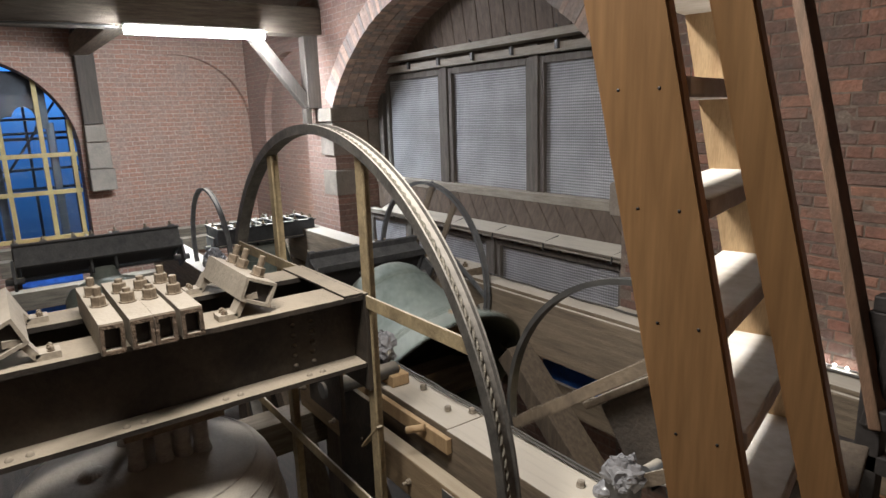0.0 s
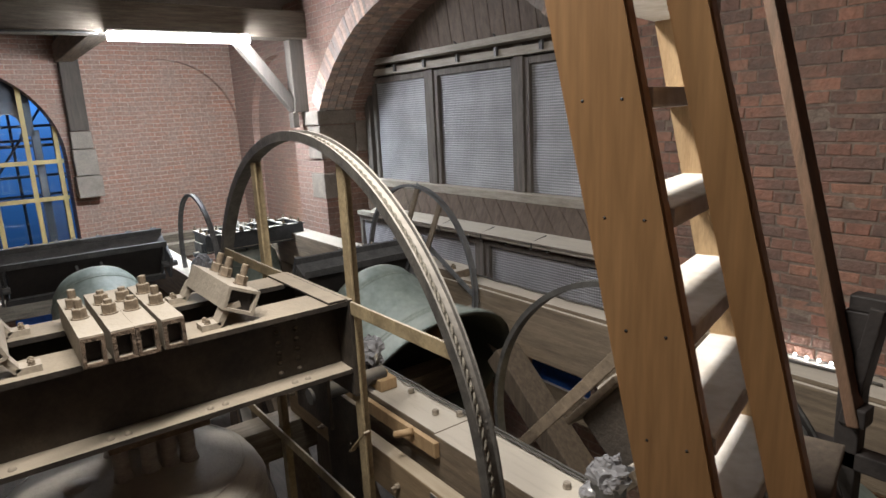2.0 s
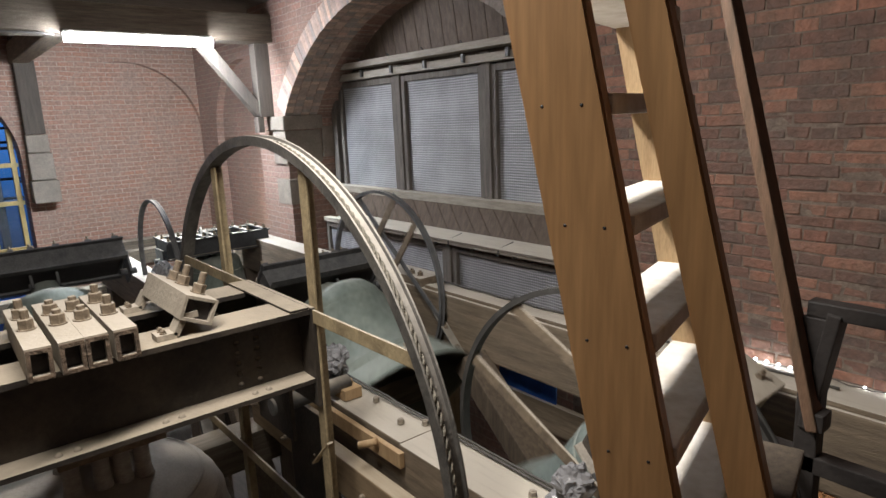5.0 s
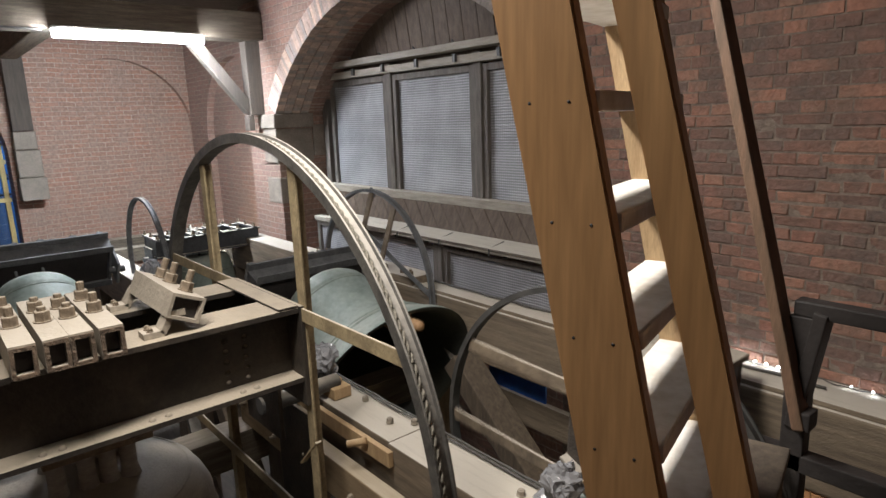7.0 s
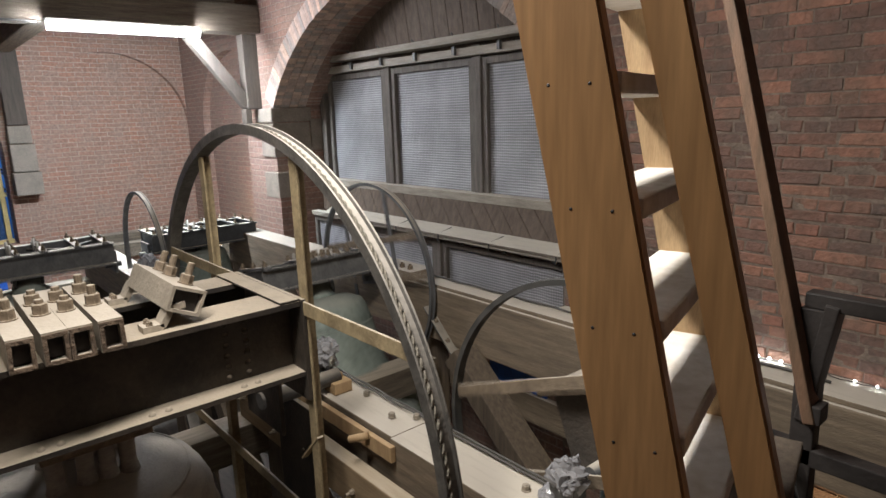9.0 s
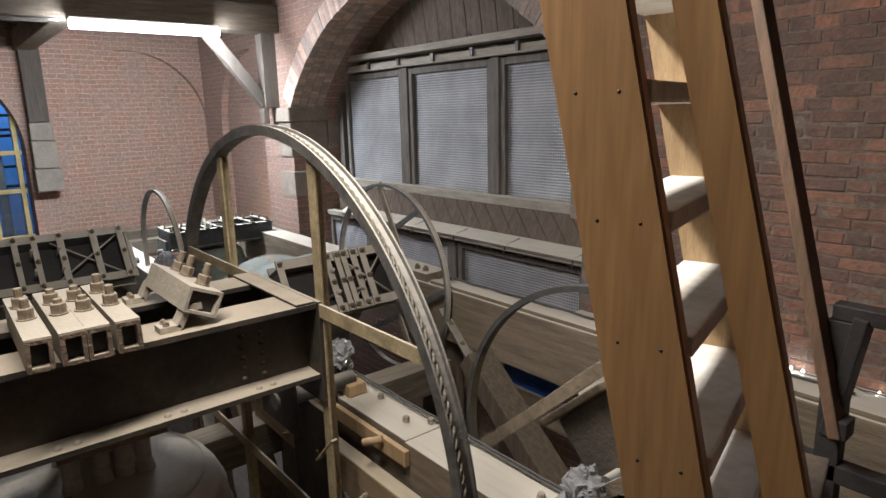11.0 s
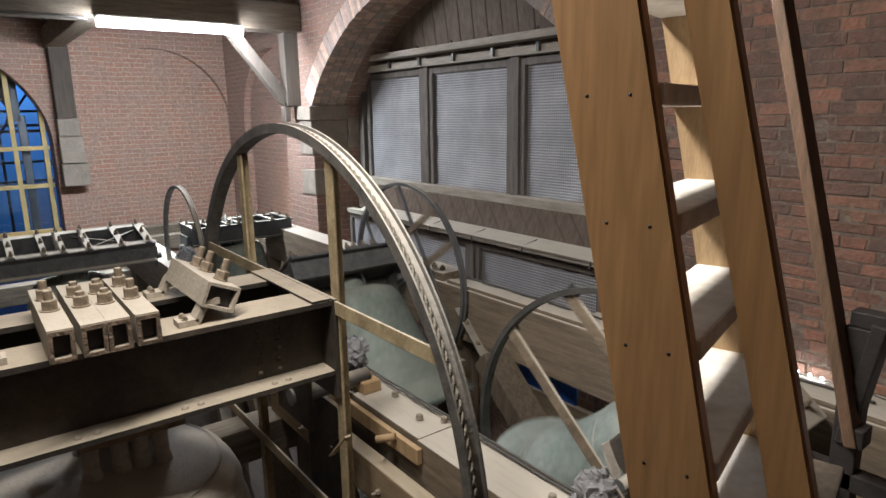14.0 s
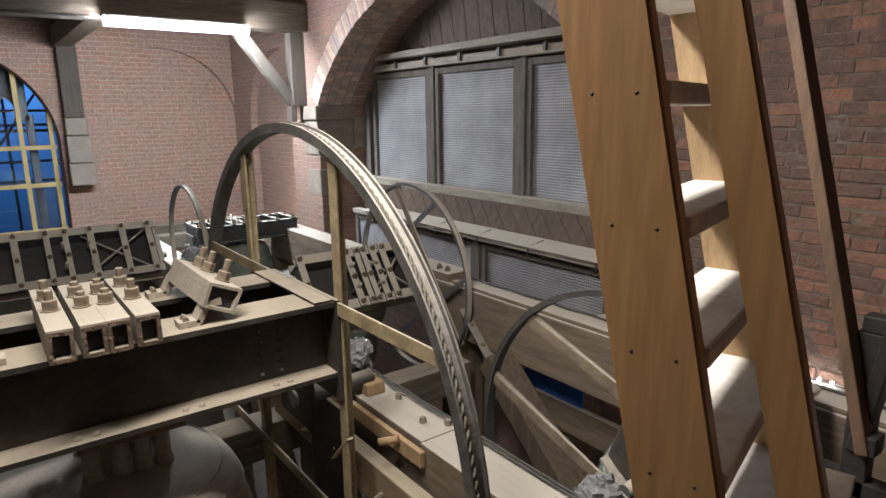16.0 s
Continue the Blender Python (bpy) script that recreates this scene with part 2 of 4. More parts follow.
def piece_mat(name, base=(0.235, 0.125, 0.095), dark=(0.14, 0.10, 0.082)):
    m = mat(name, base, dark, 0.92, 0, 5, 1.0, fine=38)
    n, l = m.node_tree.nodes, m.node_tree.links
    b = n["Principled BSDF"]
    place = n.new("ShaderNodeNewGeometry")
    for node in list(n):
        if node.bl_idname == "ShaderNodeMapping":
            l.new(place.outputs["Position"], node.inputs[0])
    old = b.inputs["Base Color"].links[0].from_socket
    info = n.new("ShaderNodeObjectInfo")
    geo = n.new("ShaderNodeNewGeometry")
    add = n.new("ShaderNodeMath")
    l.new(info.outputs["Random"], add.inputs[0])
    l.new(geo.outputs["Random Per Island"], add.inputs[1])
    fr = n.new("ShaderNodeMath")
    fr.operation = "FRACT"
    l.new(add.outputs[0], fr.inputs[0])
    cr = n.new("ShaderNodeValToRGB")
    cr.color_ramp.elements[0].color, cr.color_ramp.elements[1].color = (0.76, 0.86, 0.90, 1), (1.22, 0.98, 0.92, 1)
    e = cr.color_ramp.elements.new(0.45)
    e.color = (0.95, 0.92, 0.90, 1)
    e = cr.color_ramp.elements.new(0.97)
    e.color = (1.5, 1.35, 1.2, 1)
    l.new(fr.outputs[0], cr.inputs[0])
    mx = n.new("ShaderNodeMix")
    mx.data_type, mx.blend_type = "RGBA", "MULTIPLY"
    mx.inputs[0].default_value = 1.0
    l.new(old, mx.inputs[6])
    l.new(cr.outputs[0], mx.inputs[7])
    l.new(mx.outputs[2], b.inputs["Base Color"])
    return m


BRICK = piece_mat("fired_brick")
# paler brick tone for the arch ring
BRICK_PALE = piece_mat("pale_brick", (0.43, 0.34, 0.295), (0.31, 0.245, 0.21))


def glass_mat(name, color, alpha, rough):
    m = bpy.data.materials.new(name)
    m.use_nodes = True
    n, l = m.node_tree.nodes, m.node_tree.links
    b = n["Principled BSDF"]
    b.inputs["Base Color"].default_value = (*color, 1)
    b.inputs["Roughness"].default_value = rough
    b.inputs["Alpha"].default_value = alpha
    return m


WRAP = glass_mat("clear_plastic_wrap", (0.27, 0.27, 0.28), 0.8, 0.14)
PANE = glass_mat("window_glass", (0.93, 0.96, 0.98), 1.0, 0.0)
PANE.node_tree.nodes["Principled BSDF"].inputs["Transmission Weight"].default_value = 1.0


def bubble_mat():
    # clear bubble foil with a grid of cells over mesh
    m = bpy.data.materials.new("bubble_foil")
    m.use_nodes = True
    n, l = m.node_tree.nodes, m.node_tree.links
    b = n["Principled BSDF"]
    b.inputs["Roughness"].default_value = 0.33
    b.inputs["Specular IOR Level"].default_value = 0.6
    tc = n.new("ShaderNodeTexCoord")
    sp = n.new("ShaderNodeSeparateXYZ")
    l.new(tc.outputs["Object"], sp.inputs[0])
    waves = []
    for axis, freq in ((0, 38.0), (2, 38.0)):
        mu = n.new("ShaderNodeMath")
        mu.operation = "MULTIPLY"
        mu.inputs[1].default_value = freq * 6.283
        l.new(sp.outputs[axis], mu.inputs[0])
        si = n.new("ShaderNodeMath")
        si.operation = "SINE"
        l.new(mu.outputs[0], si.inputs[0])
        waves.append(si)
    mxm = n.new("ShaderNodeMath")
    mxm.operation = "MULTIPLY_ADD"
    l.new(waves[0].outputs[0], mxm.inputs[0])
    mxm.inputs[1].default_value = 0.6
    l.new(waves[1].outputs[0], mxm.inputs[2])
    nz = n.new("ShaderNodeTexNoise")
    nz.inputs["Scale"].default_value, nz.inputs["Detail"].default_value = 2.5, 5.0
    l.new(tc.outputs["Object"], nz.inputs["Vector"])
    ad = n.new("ShaderNodeMath")
    ad.operation = "MULTIPLY_ADD"
    l.new(mxm.outputs[0], ad.inputs[0])
    ad.inputs[1].default_value = 0.25
    l.new(nz.outputs[0], ad.inputs[2])
    mr = n.new("ShaderNodeMapRange")
    mr.inputs[1].default_value, mr.inputs[2].default_value = 0.25, 0.85
    l.new(ad.outputs[0], mr.inputs[0])
    mx = n.new("ShaderNodeMix")
    mx.data_type = "RGBA"
    mx.inputs[6].default_value, mx.inputs[7].default_value = (0.18, 0.18, 0.185, 1), (0.44, 0.44, 0.455, 1)
    l.new(mr.outputs[0], mx.inputs[0])
    l.new(mx.outputs[2], b.inputs["Base Color"])
    bp = n.new("ShaderNodeBump")
    bp.inputs["Strength"].default_value, bp.inputs["Distance"].default_value = 0.5, 0.02
    l.new(ad.outputs[0], bp.inputs["Height"])
    l.new(bp.outputs[0], b.inputs["Normal"])
    return m


BUBBLE = bubble_mat()

# ---- mesh helpers ----


def link(name, bm, material, parent=None, label="", m=None):
    me = bpy.data.meshes.new(name)
    bm.to_mesh(me)
    bm.free()
    me.materials.append(material)
    ob = new(name, me)
    if m is not None:
        ob.matrix_basis = m
    if parent is not None:
        ob.parent = parent
    if label:
        ob["label"] = label
    return ob


def part(name, bm, material, parent, label="", m=None):
    return link(name, bm, material, parent, label, m)


def empty(name, m=None):
    ob = new(name)
    if m is not None:
        ob.matrix_basis = m
    return ob


def add_box(bm, x0, x1, y0, y1, z0, z1, m=None):
    v = [bm.verts.new((x, y, z)) for x in (x0, x1) for y in (y0, y1) for z in (z0, z1)]
    for f in ((0, 1, 3, 2), (4, 6, 7, 5), (0, 4, 5, 1), (2, 3, 7, 6), (0, 2, 6, 4), (1, 5, 7, 3)):
        bm.faces.new([v[i] for i in f])
    if m is not None:
        bmesh.ops.transform(bm, matrix=m, verts=v)
    return v


def box(x0, x1, y0, y1, z0, z1, bevel=0.006, m=None):
    bm = bmesh.new()
    add_box(bm, min(x0, x1), max(x0, x1), min(y0, y1), max(y0, y1), min(z0, z1), max(z0, z1))
    if bevel:
        bmesh.ops.bevel(bm, geom=bm.edges[:], offset=bevel, segments=2, affect="EDGES", profile=0.6)
    if m is not None:
        bmesh.ops.transform(bm, matrix=m, verts=bm.verts[:])
    return bm


def bar_matrix(a, b, roll=0.0):
    a, b = Vector(a), Vector(b)
    q = (b - a).to_track_quat("Z", "Y").to_matrix().to_4x4()
    return Matrix.Translation(a) @ q @ Matrix.Rotation(roll, 4, "Z"), (b - a).length


def bar(a, b, w, h, bevel=0.004, roll=0.0):
    m, n = bar_matrix(a, b, roll)
    return box(-w / 2, w / 2, -h / 2, h / 2, 0, n, bevel, m)


def worn(bm, amount=0.004, freq=3.0):
    for v in bm.verts:
        v.co += noise.noise_vector(v.co * freq) * amount
    return bm


def lathe(profile, seg=48, y_axis=False):
    bm = bmesh.new()
    rings = []
    for r, z in profile:
        if r < 1e-5:
            rings.append([bm.verts.new((0, 0, z))])
        else:
            rings.append([bm.verts.new((r * math.cos(2 * math.pi * i / seg), r * math.sin(2 * math.pi * i / seg), z)) for i in range(seg)])
    for a, b in zip(rings, rings[1:]):
        for i in range(seg):
            j = (i + 1) % seg
            if len(a) == 1 and len(b) > 1:
                bm.faces.new((a[0], b[i], b[j]))
            elif len(b) == 1 and len(a) > 1:
                bm.faces.new((a[i], b[0], a[j]))
            elif len(a) > 1:
                bm.faces.new((a[i], b[i], b[j], a[j]))
    bmesh.ops.recalc_face_normals(bm, faces=bm.faces[:])
    for f in bm.faces:
        f.smooth = True
    return bm


def rod(a, b, r, seg=12):
    m, n = bar_matrix(a, b)
    bm = lathe([(0, 0), (r, 0), (r, n), (0, n)], seg)
    for f in bm.faces:
        f.smooth = len(f.verts) == 4
    bmesh.ops.transform(bm, matrix=m, verts=bm.verts[:])
    return bm


def cable(points, r, seg=8):
    pts = [Vector(p) for p in points]
    bm = bmesh.new()
    rings = []
    for i, p in enumerate(pts):
        d = (pts[min(i + 1, len(pts) - 1)] - pts[max(i - 1, 0)]).normalized()
        q = d.to_track_quat("Z", "Y")
        rings.append([bm.verts.new(p + q @ Vector((r * math.cos(6.2832 * k / seg), r * math.sin(6.2832 * k / seg), 0))) for k in range(seg)])
    for a, b in zip(rings, rings[1:]):
        for k in range(seg):
            bm.faces.new((a[k], a[(k + 1) % seg], b[(k + 1) % seg], b[k])).smooth = True
    bm.faces.new(rings[0][::-1])
    bm.faces.new(rings[-1])
    return bm


def ring(r_out, r_in, y0, y1, seg=96, lip=0.0, a0=0.0, a1=2 * math.pi):
    # a flat band round the y axis with raised lips
    full = abs(a1 - a0 - 2 * math.pi) < 1e-6
    prof = [(r_in, y0), (r_out + lip, y0), (r_out + lip, y0 + 0.008), (r_out, y0 + 0.012), (r_out, y1 - 0.012), (r_out + lip, y1 - 0.008), (r_out + lip, y1), (r_in, y1)]
    bm = bmesh.new()
    n = seg if full else seg + 1
    rows = []
    for i in range(n):
        a = a0 + (a1 - a0) * i / seg
        rows.append([bm.verts.new((r * math.cos(a), y, r * math.sin(a))) for r, y in prof])
    k = len(prof)
    for i in range(seg):
        a, b = rows[i], rows[(i + 1) % n]
        for j in range(k):
            bm.faces.new((a[j], a[(j + 1) % k], b[(j + 1) % k], b[j]))
    if not full:
        bm.faces.new(rows[0])
        bm.faces.new(rows[-1][::-1])
    bmesh.ops.recalc_face_normals(bm, faces=bm.faces[:])
    return bm


def nut_bolt(r=0.02, h=0.03, stem=0.03):
    # hexagonal nut on a washer with a threaded end
    prof = [(0, 0), (r * 1.16, 0), (r * 1.16, 0.005)]
    bm = lathe(prof + [(0, 0.005)], 14)
    for z0, z1, rr, seg in ((0.005, 0.005 + h, r, 6), (0.005 + h, 0.008 + h + stem, r * 0.55, 10)):
        b2 = lathe([(0, z0), (rr, z0), (rr, z1 - 0.003), (rr * 0.9, z1), (0, z1)], seg)
        me = bpy.data.meshes.new("tmp")
        b2.to_mesh(me)
        b2.free()
        bm.from_mesh(me)
        bpy.data.meshes.remove(me)
    for f in bm.faces:
        f.smooth = False
    return bm


def arch_wall(u0, u1, z0, z1, opening, depth, seg=36):
    """A wall slab in the u-z plane, from 0 to depth in v, with an arched opening (left, right, sill, spring, rise)."""
    l, r, s, sp, rise = opening
    half = (r - l) / 2
    rad = (half * half + rise * rise) / (2 * rise)
    c, cz = (l + r) / 2, sp + rise - rad
    a = math.asin(min(1.0, half / rad))
    if rise > half:
        a = math.pi - a
    arc = [(c + rad * math.sin(-a + 2 * a * i / seg), cz + rad * math.cos(-a + 2 * a * i / seg)) for i in range(seg + 1)]
    bm = bmesh.new()

    def quad(p):
        f = [bm.verts.new((u, 0, z)) for u, z in p]
        bm.faces.new(f)
    quad([(u0, z0), (l, z0), (l, z1), (u0, z1)])
    quad([(r, z0), (u1, z0), (u1, z1), (r, z1)])
    if s > z0:
        quad([(l, z0), (r, z0), (r, s), (l, s)])
    for (ua, za), (ub, zb) in zip(arc, arc[1:]):
        quad([(ua, za), (ub, zb), (ub, z1), (ua, z1)])
    bmesh.ops.remove_doubles(bm, verts=bm.verts[:], dist=1e-4)
    made = bmesh.ops.extrude_face_region(bm, geom=bm.faces[:])
    vs = [g for g in made["geom"] if isinstance(g, bmesh.types.BMVert)]
    bmesh.ops.translate(bm, verts=vs, vec=(0, depth, 0))
    bmesh.ops.recalc_face_normals(bm, faces=bm.faces[:])
    return bm, arc


def structure(ob, label, category):
    return tagged(ob, label, category, kind="structure")


def extrude_y(poly, y0, y1):
    # a closed section in x-z, drawn along y
    bm = bmesh.new()
    a = [bm.verts.new((x, y0, z)) for x, z in poly]
    b = [bm.verts.new((x, y1, z)) for x, z in poly]
    n = len(poly)
    for i in range(n):
        bm.faces.new((a[i], a[(i + 1) % n], b[(i + 1) % n], b[i]))
    bm.faces.new(a[::-1])
    bm.faces.new(b)
    bmesh.ops.recalc_face_normals(bm, faces=bm.faces[:])
    return bm


def box_tube(x0, x1, y0, y1, z0, z1, t):
    # a rectangular hollow section along x
    bm = bmesh.new()
    rings = []
    for x in (x0, x1):
        rings.append([[bm.verts.new((x, y, z)) for y, z in ((ya, za), (yb, za), (yb, zb), (ya, zb))] for ya, yb, za, zb in ((y0, y1, z0, z1), (y0 + t, y1 - t, z0 + t, z1 - t))])
    for i in range(4):
        j = (i + 1) % 4
        for k in (0, 1):
            bm.faces.new((rings[0][k][i], rings[0][k][j], rings[1][k][j], rings[1][k][i]))
            bm.faces.new((rings[k][0][i], rings[k][0][j], rings[k][1][j], rings[k][1][i]))
    bmesh.ops.recalc_face_normals(bm, faces=bm.faces[:])
    for v in bm.verts:
        v.co += noise.noise_vector(v.co * 9) * 0.004
    return bm


def channel_section(half, flange, z0, h, t, s):
    w = half + flange
    return [(s * x, z) for x, z in ((half, z0), (w, z0), (w, z0 + t), (half + t, z0 + t), (half + t, z0 + h - t), (w, z0 + h - t), (w, z0 + h), (half, z0 + h))]

# ---- the room ----
NY, NB, WX = 3.92, 4.2, -12.0
XE, YS, ZC, ZF = 3.0, -3.2, 5.62, 0.4


def room():
    fl = link("floor", worn(box(WX - 0.5, XE + 0.4, YS - 0.4, 5.2, ZF - 0.2, ZF, 0)), FLOOR)
    structure(fl, "dark dirty wooden floor deep below the bell frame", "floor")
    ce = link("ceiling", box(WX - 0.5, XE + 0.4, YS - 0.4, 5.2, ZC, ZC + 0.2, 0), PLASTER)
    structure(ce, "dark boarded ceiling above the bell frame", "ceiling")
    # north wall with the louvred arch
    bm, arc = arch_wall(-8.25, XE + 0.4, ZF, ZC, (-7.41, -2.75, 2.05, 4.2, 1.17), 0.75)
    ob = link("wall_north", bm, BRICK_N, m=pose(0, NY, 0))
    structure(ob, "weathered red brick wall with an arched opening", "wall")
    north = ob
    # voussoirs round the arch
    bm = bmesh.new()
    for i in range(len(arc) - 1):
        (ua, za), (ub, zb) = arc[i], arc[i + 1]
        for j in range(3):
            f0, f1 = (j + 0.02) / 3, (j + 0.98) / 3
            p = Vector((ua, 0, za)).lerp(Vector((ub, 0, zb)), f0)
            q = Vector((ua, 0, za)).lerp(Vector((ub, 0, zb)), f1)
            c = Vector((-5.08, 0, 2.45))
            o1, o2 = (p - c).normalized(), (q - c).normalized()
            d = random.uniform(0.010, 0.016)
            for k, (ya, yb) in enumerate(((-0.02, 0.10), (0.11, 0.22), (0.23, 0.34), (0.35, 0.46))):
                dd = 0.008 + random.uniform(-0.004, 0.004)
                vs = []
                for y in (ya + (d if k == 0 else 0), yb):
                    for w, o in ((p, o1), (q, o2)):
                        for r in (-dd, 0.235 if k == 0 else 0.03):
                            vs.append(bm.verts.new(w + o * r + Vector((0, y, 0))))
                for f in ((0, 1, 3, 2), (4, 6, 7, 5), (0, 4, 5, 1), (2, 3, 7, 6), (0, 2, 6, 4), (1, 5, 7, 3)):
                    bm.faces.new([vs[i2] for i2 in f])
    bmesh.ops.recalc_face_normals(bm, faces=bm.faces[:])
    ob = link("voussoirs", bm, BRICK_PALE, north)
    tagged(ob, kind="stuff", label="red brick arch ring")
    # outer shell behind the north wall closes the bay to the west
    ob = link("wall_north_2", arch_wall(WX, -8.25, ZF, ZC, (-11.2, -8.7, ZF + 0.4, 4.0, 1.15), 0.12)[0], BRICK_N, m=pose(0, NB + 0.22, 0))
    structure(ob, "red brick wall bay with a shallow blind arch", "wall")
    ob = link("wall_north_3", box(WX, -8.25, NB + 0.34, NB + 0.75, ZF, ZC, 0), BRICK_N)
    structure(ob, "recessed brick panel behind the blind arch", "wall")
    # west wall: blind arch and traceried window
    ob = link("wall_west", arch_wall(1.62, NB + 0.34, ZF, ZC, (1.86, 4.46, ZF + 0.5, 4.0, 1.27), 0.14)[0], BRICK_WR, m=pose(WX, 0, 0, 0, 0, 90) @ Matrix.Translation((0, 0, 0)))
    structure(ob, "red brick wall with a blind arch", "wall")
    ob = link("wall_west_2", box(WX - 0.6, WX - 0.141, 1.62, NB + 0.75, ZF, ZC, 0), BRICK_W)
    structure(ob, "brick panel inside the blind arch", "wall")
    ob = link("wall_west_3", arch_wall(YS - 0.4, 1.618, ZF, ZC, (-1.55, 1.5, 2.2, 3.7, 1.5), 0.6)[0], BRICK_WR, m=pose(WX, 0, 0, 0, 0, 90))
    structure(ob, "brick wall with an arched tracery window", "wall")
    # closing walls behind the camera
    structure(link("wall_south", box(WX - 0.6, XE + 0.4, YS - 0.4, YS, ZF, ZC, 0), BRICK_N), "plain brick wall", "wall")
    structure(link("wall_east", box(XE, XE + 0.4, YS, NB, ZF, ZC, 0), BRICK_W), "plain brick wall", "wall")
    return north


NORTH = room()


def impost():
    e = empty("stone_impost", pose(-7.50, NY, 4.0))
    tagged(e, "grey sandstone impost blocks under the brick arch", "stone blocks")
    part("block", worn(box(-0.32, 0.13, -0.05, 0.52, 0.02, 0.2, 0.015), 0.01), STONE, e)
    part("block", worn(box(-0.28, 0.10, -0.02, 0.50, -0.42, 0.01, 0.012), 0.01), STONE, e)
    part("block", worn(box(-0.26, 0.12, 0.505, 0.74, -0.36, 0.05, 0.012), 0.01), STONE, e)
    part("block", worn(box(-0.28, 0.10, -0.015, 0.3, -0.95, -0.62, 0.012), 0.01), STONE, e)
    e2 = empty("stone_quoin", pose(-2.78, NY, 3.3))
    tagged(e2, "rough pale stone quoins at the arch jamb", "stone blocks")
    for z0, z1, s in ((0.0, 0.24, 0.0), (0.25, 0.5, 0.05), (0.51, 0.78, -0.02)):
        part("block", worn(box(-0.06 + s, 0.3, -0.05, 0.4, z0, z1, 0.03), 0.02, 6), STONE, e2)


impost()


def frame_window(x0, x1, y, z0, z1, name, label):
    e = empty(name, pose(x0, y, z0))
    tagged(e, label, "window panel", "bubble foil panels in the arch")
    w, h = x1 - x0, z1 - z0
    fr = 0.065
    for n, b in (("stile", (0, fr, -0.03, 0.03, 0, h)), ("stile", (w - fr, w, -0.03, 0.03, 0, h)), ("rail", (fr, w - fr, -0.03, 0.03, 0, fr)), ("rail", (fr, w - fr, -0.03, 0.03, h - fr, h))):
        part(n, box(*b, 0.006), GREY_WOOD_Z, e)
    nx, nz = 28, 34
    bm = bmesh.new()
    g = []
    for i in range(nx + 1):
        col = []
        for j in range(nz + 1):
            u, v = i / nx, j / nz
            fold = 0.008 * noise.noise(Vector((u * 5 + x0, v * 5, y)))
            for pin, size in ((0.30, 0.5), (0.78, 1.0)):
                du, dv = (u - pin) * w, (1.03 - v) * h
                fold += 0.010 * size * math.exp(-math.hypot(du, dv) * 2.2) * math.sin(9.0 * math.atan2(du, dv) + 4 * noise.noise(Vector((pin * 9, u * 2, x0))))
            col.append(bm.verts.new((fr + u * (w - 2 * fr), 0.012 + fold, fr + v * (h - 2 * fr))))
        g.append(col)
    for i in range(nx):
        for j in range(nz):
            bm.faces.new((g[i][j], g[i + 1][j], g[i + 1][j + 1], g[i][j + 1])).smooth = True
    part("foil", bm, BUBBLE, e, "clear bubble foil over wire mesh")
    part("backing", box(fr, w - fr, 0.045, 0.06, fr, h - fr, 0), GREY_WOOD_Z, e)
    return e


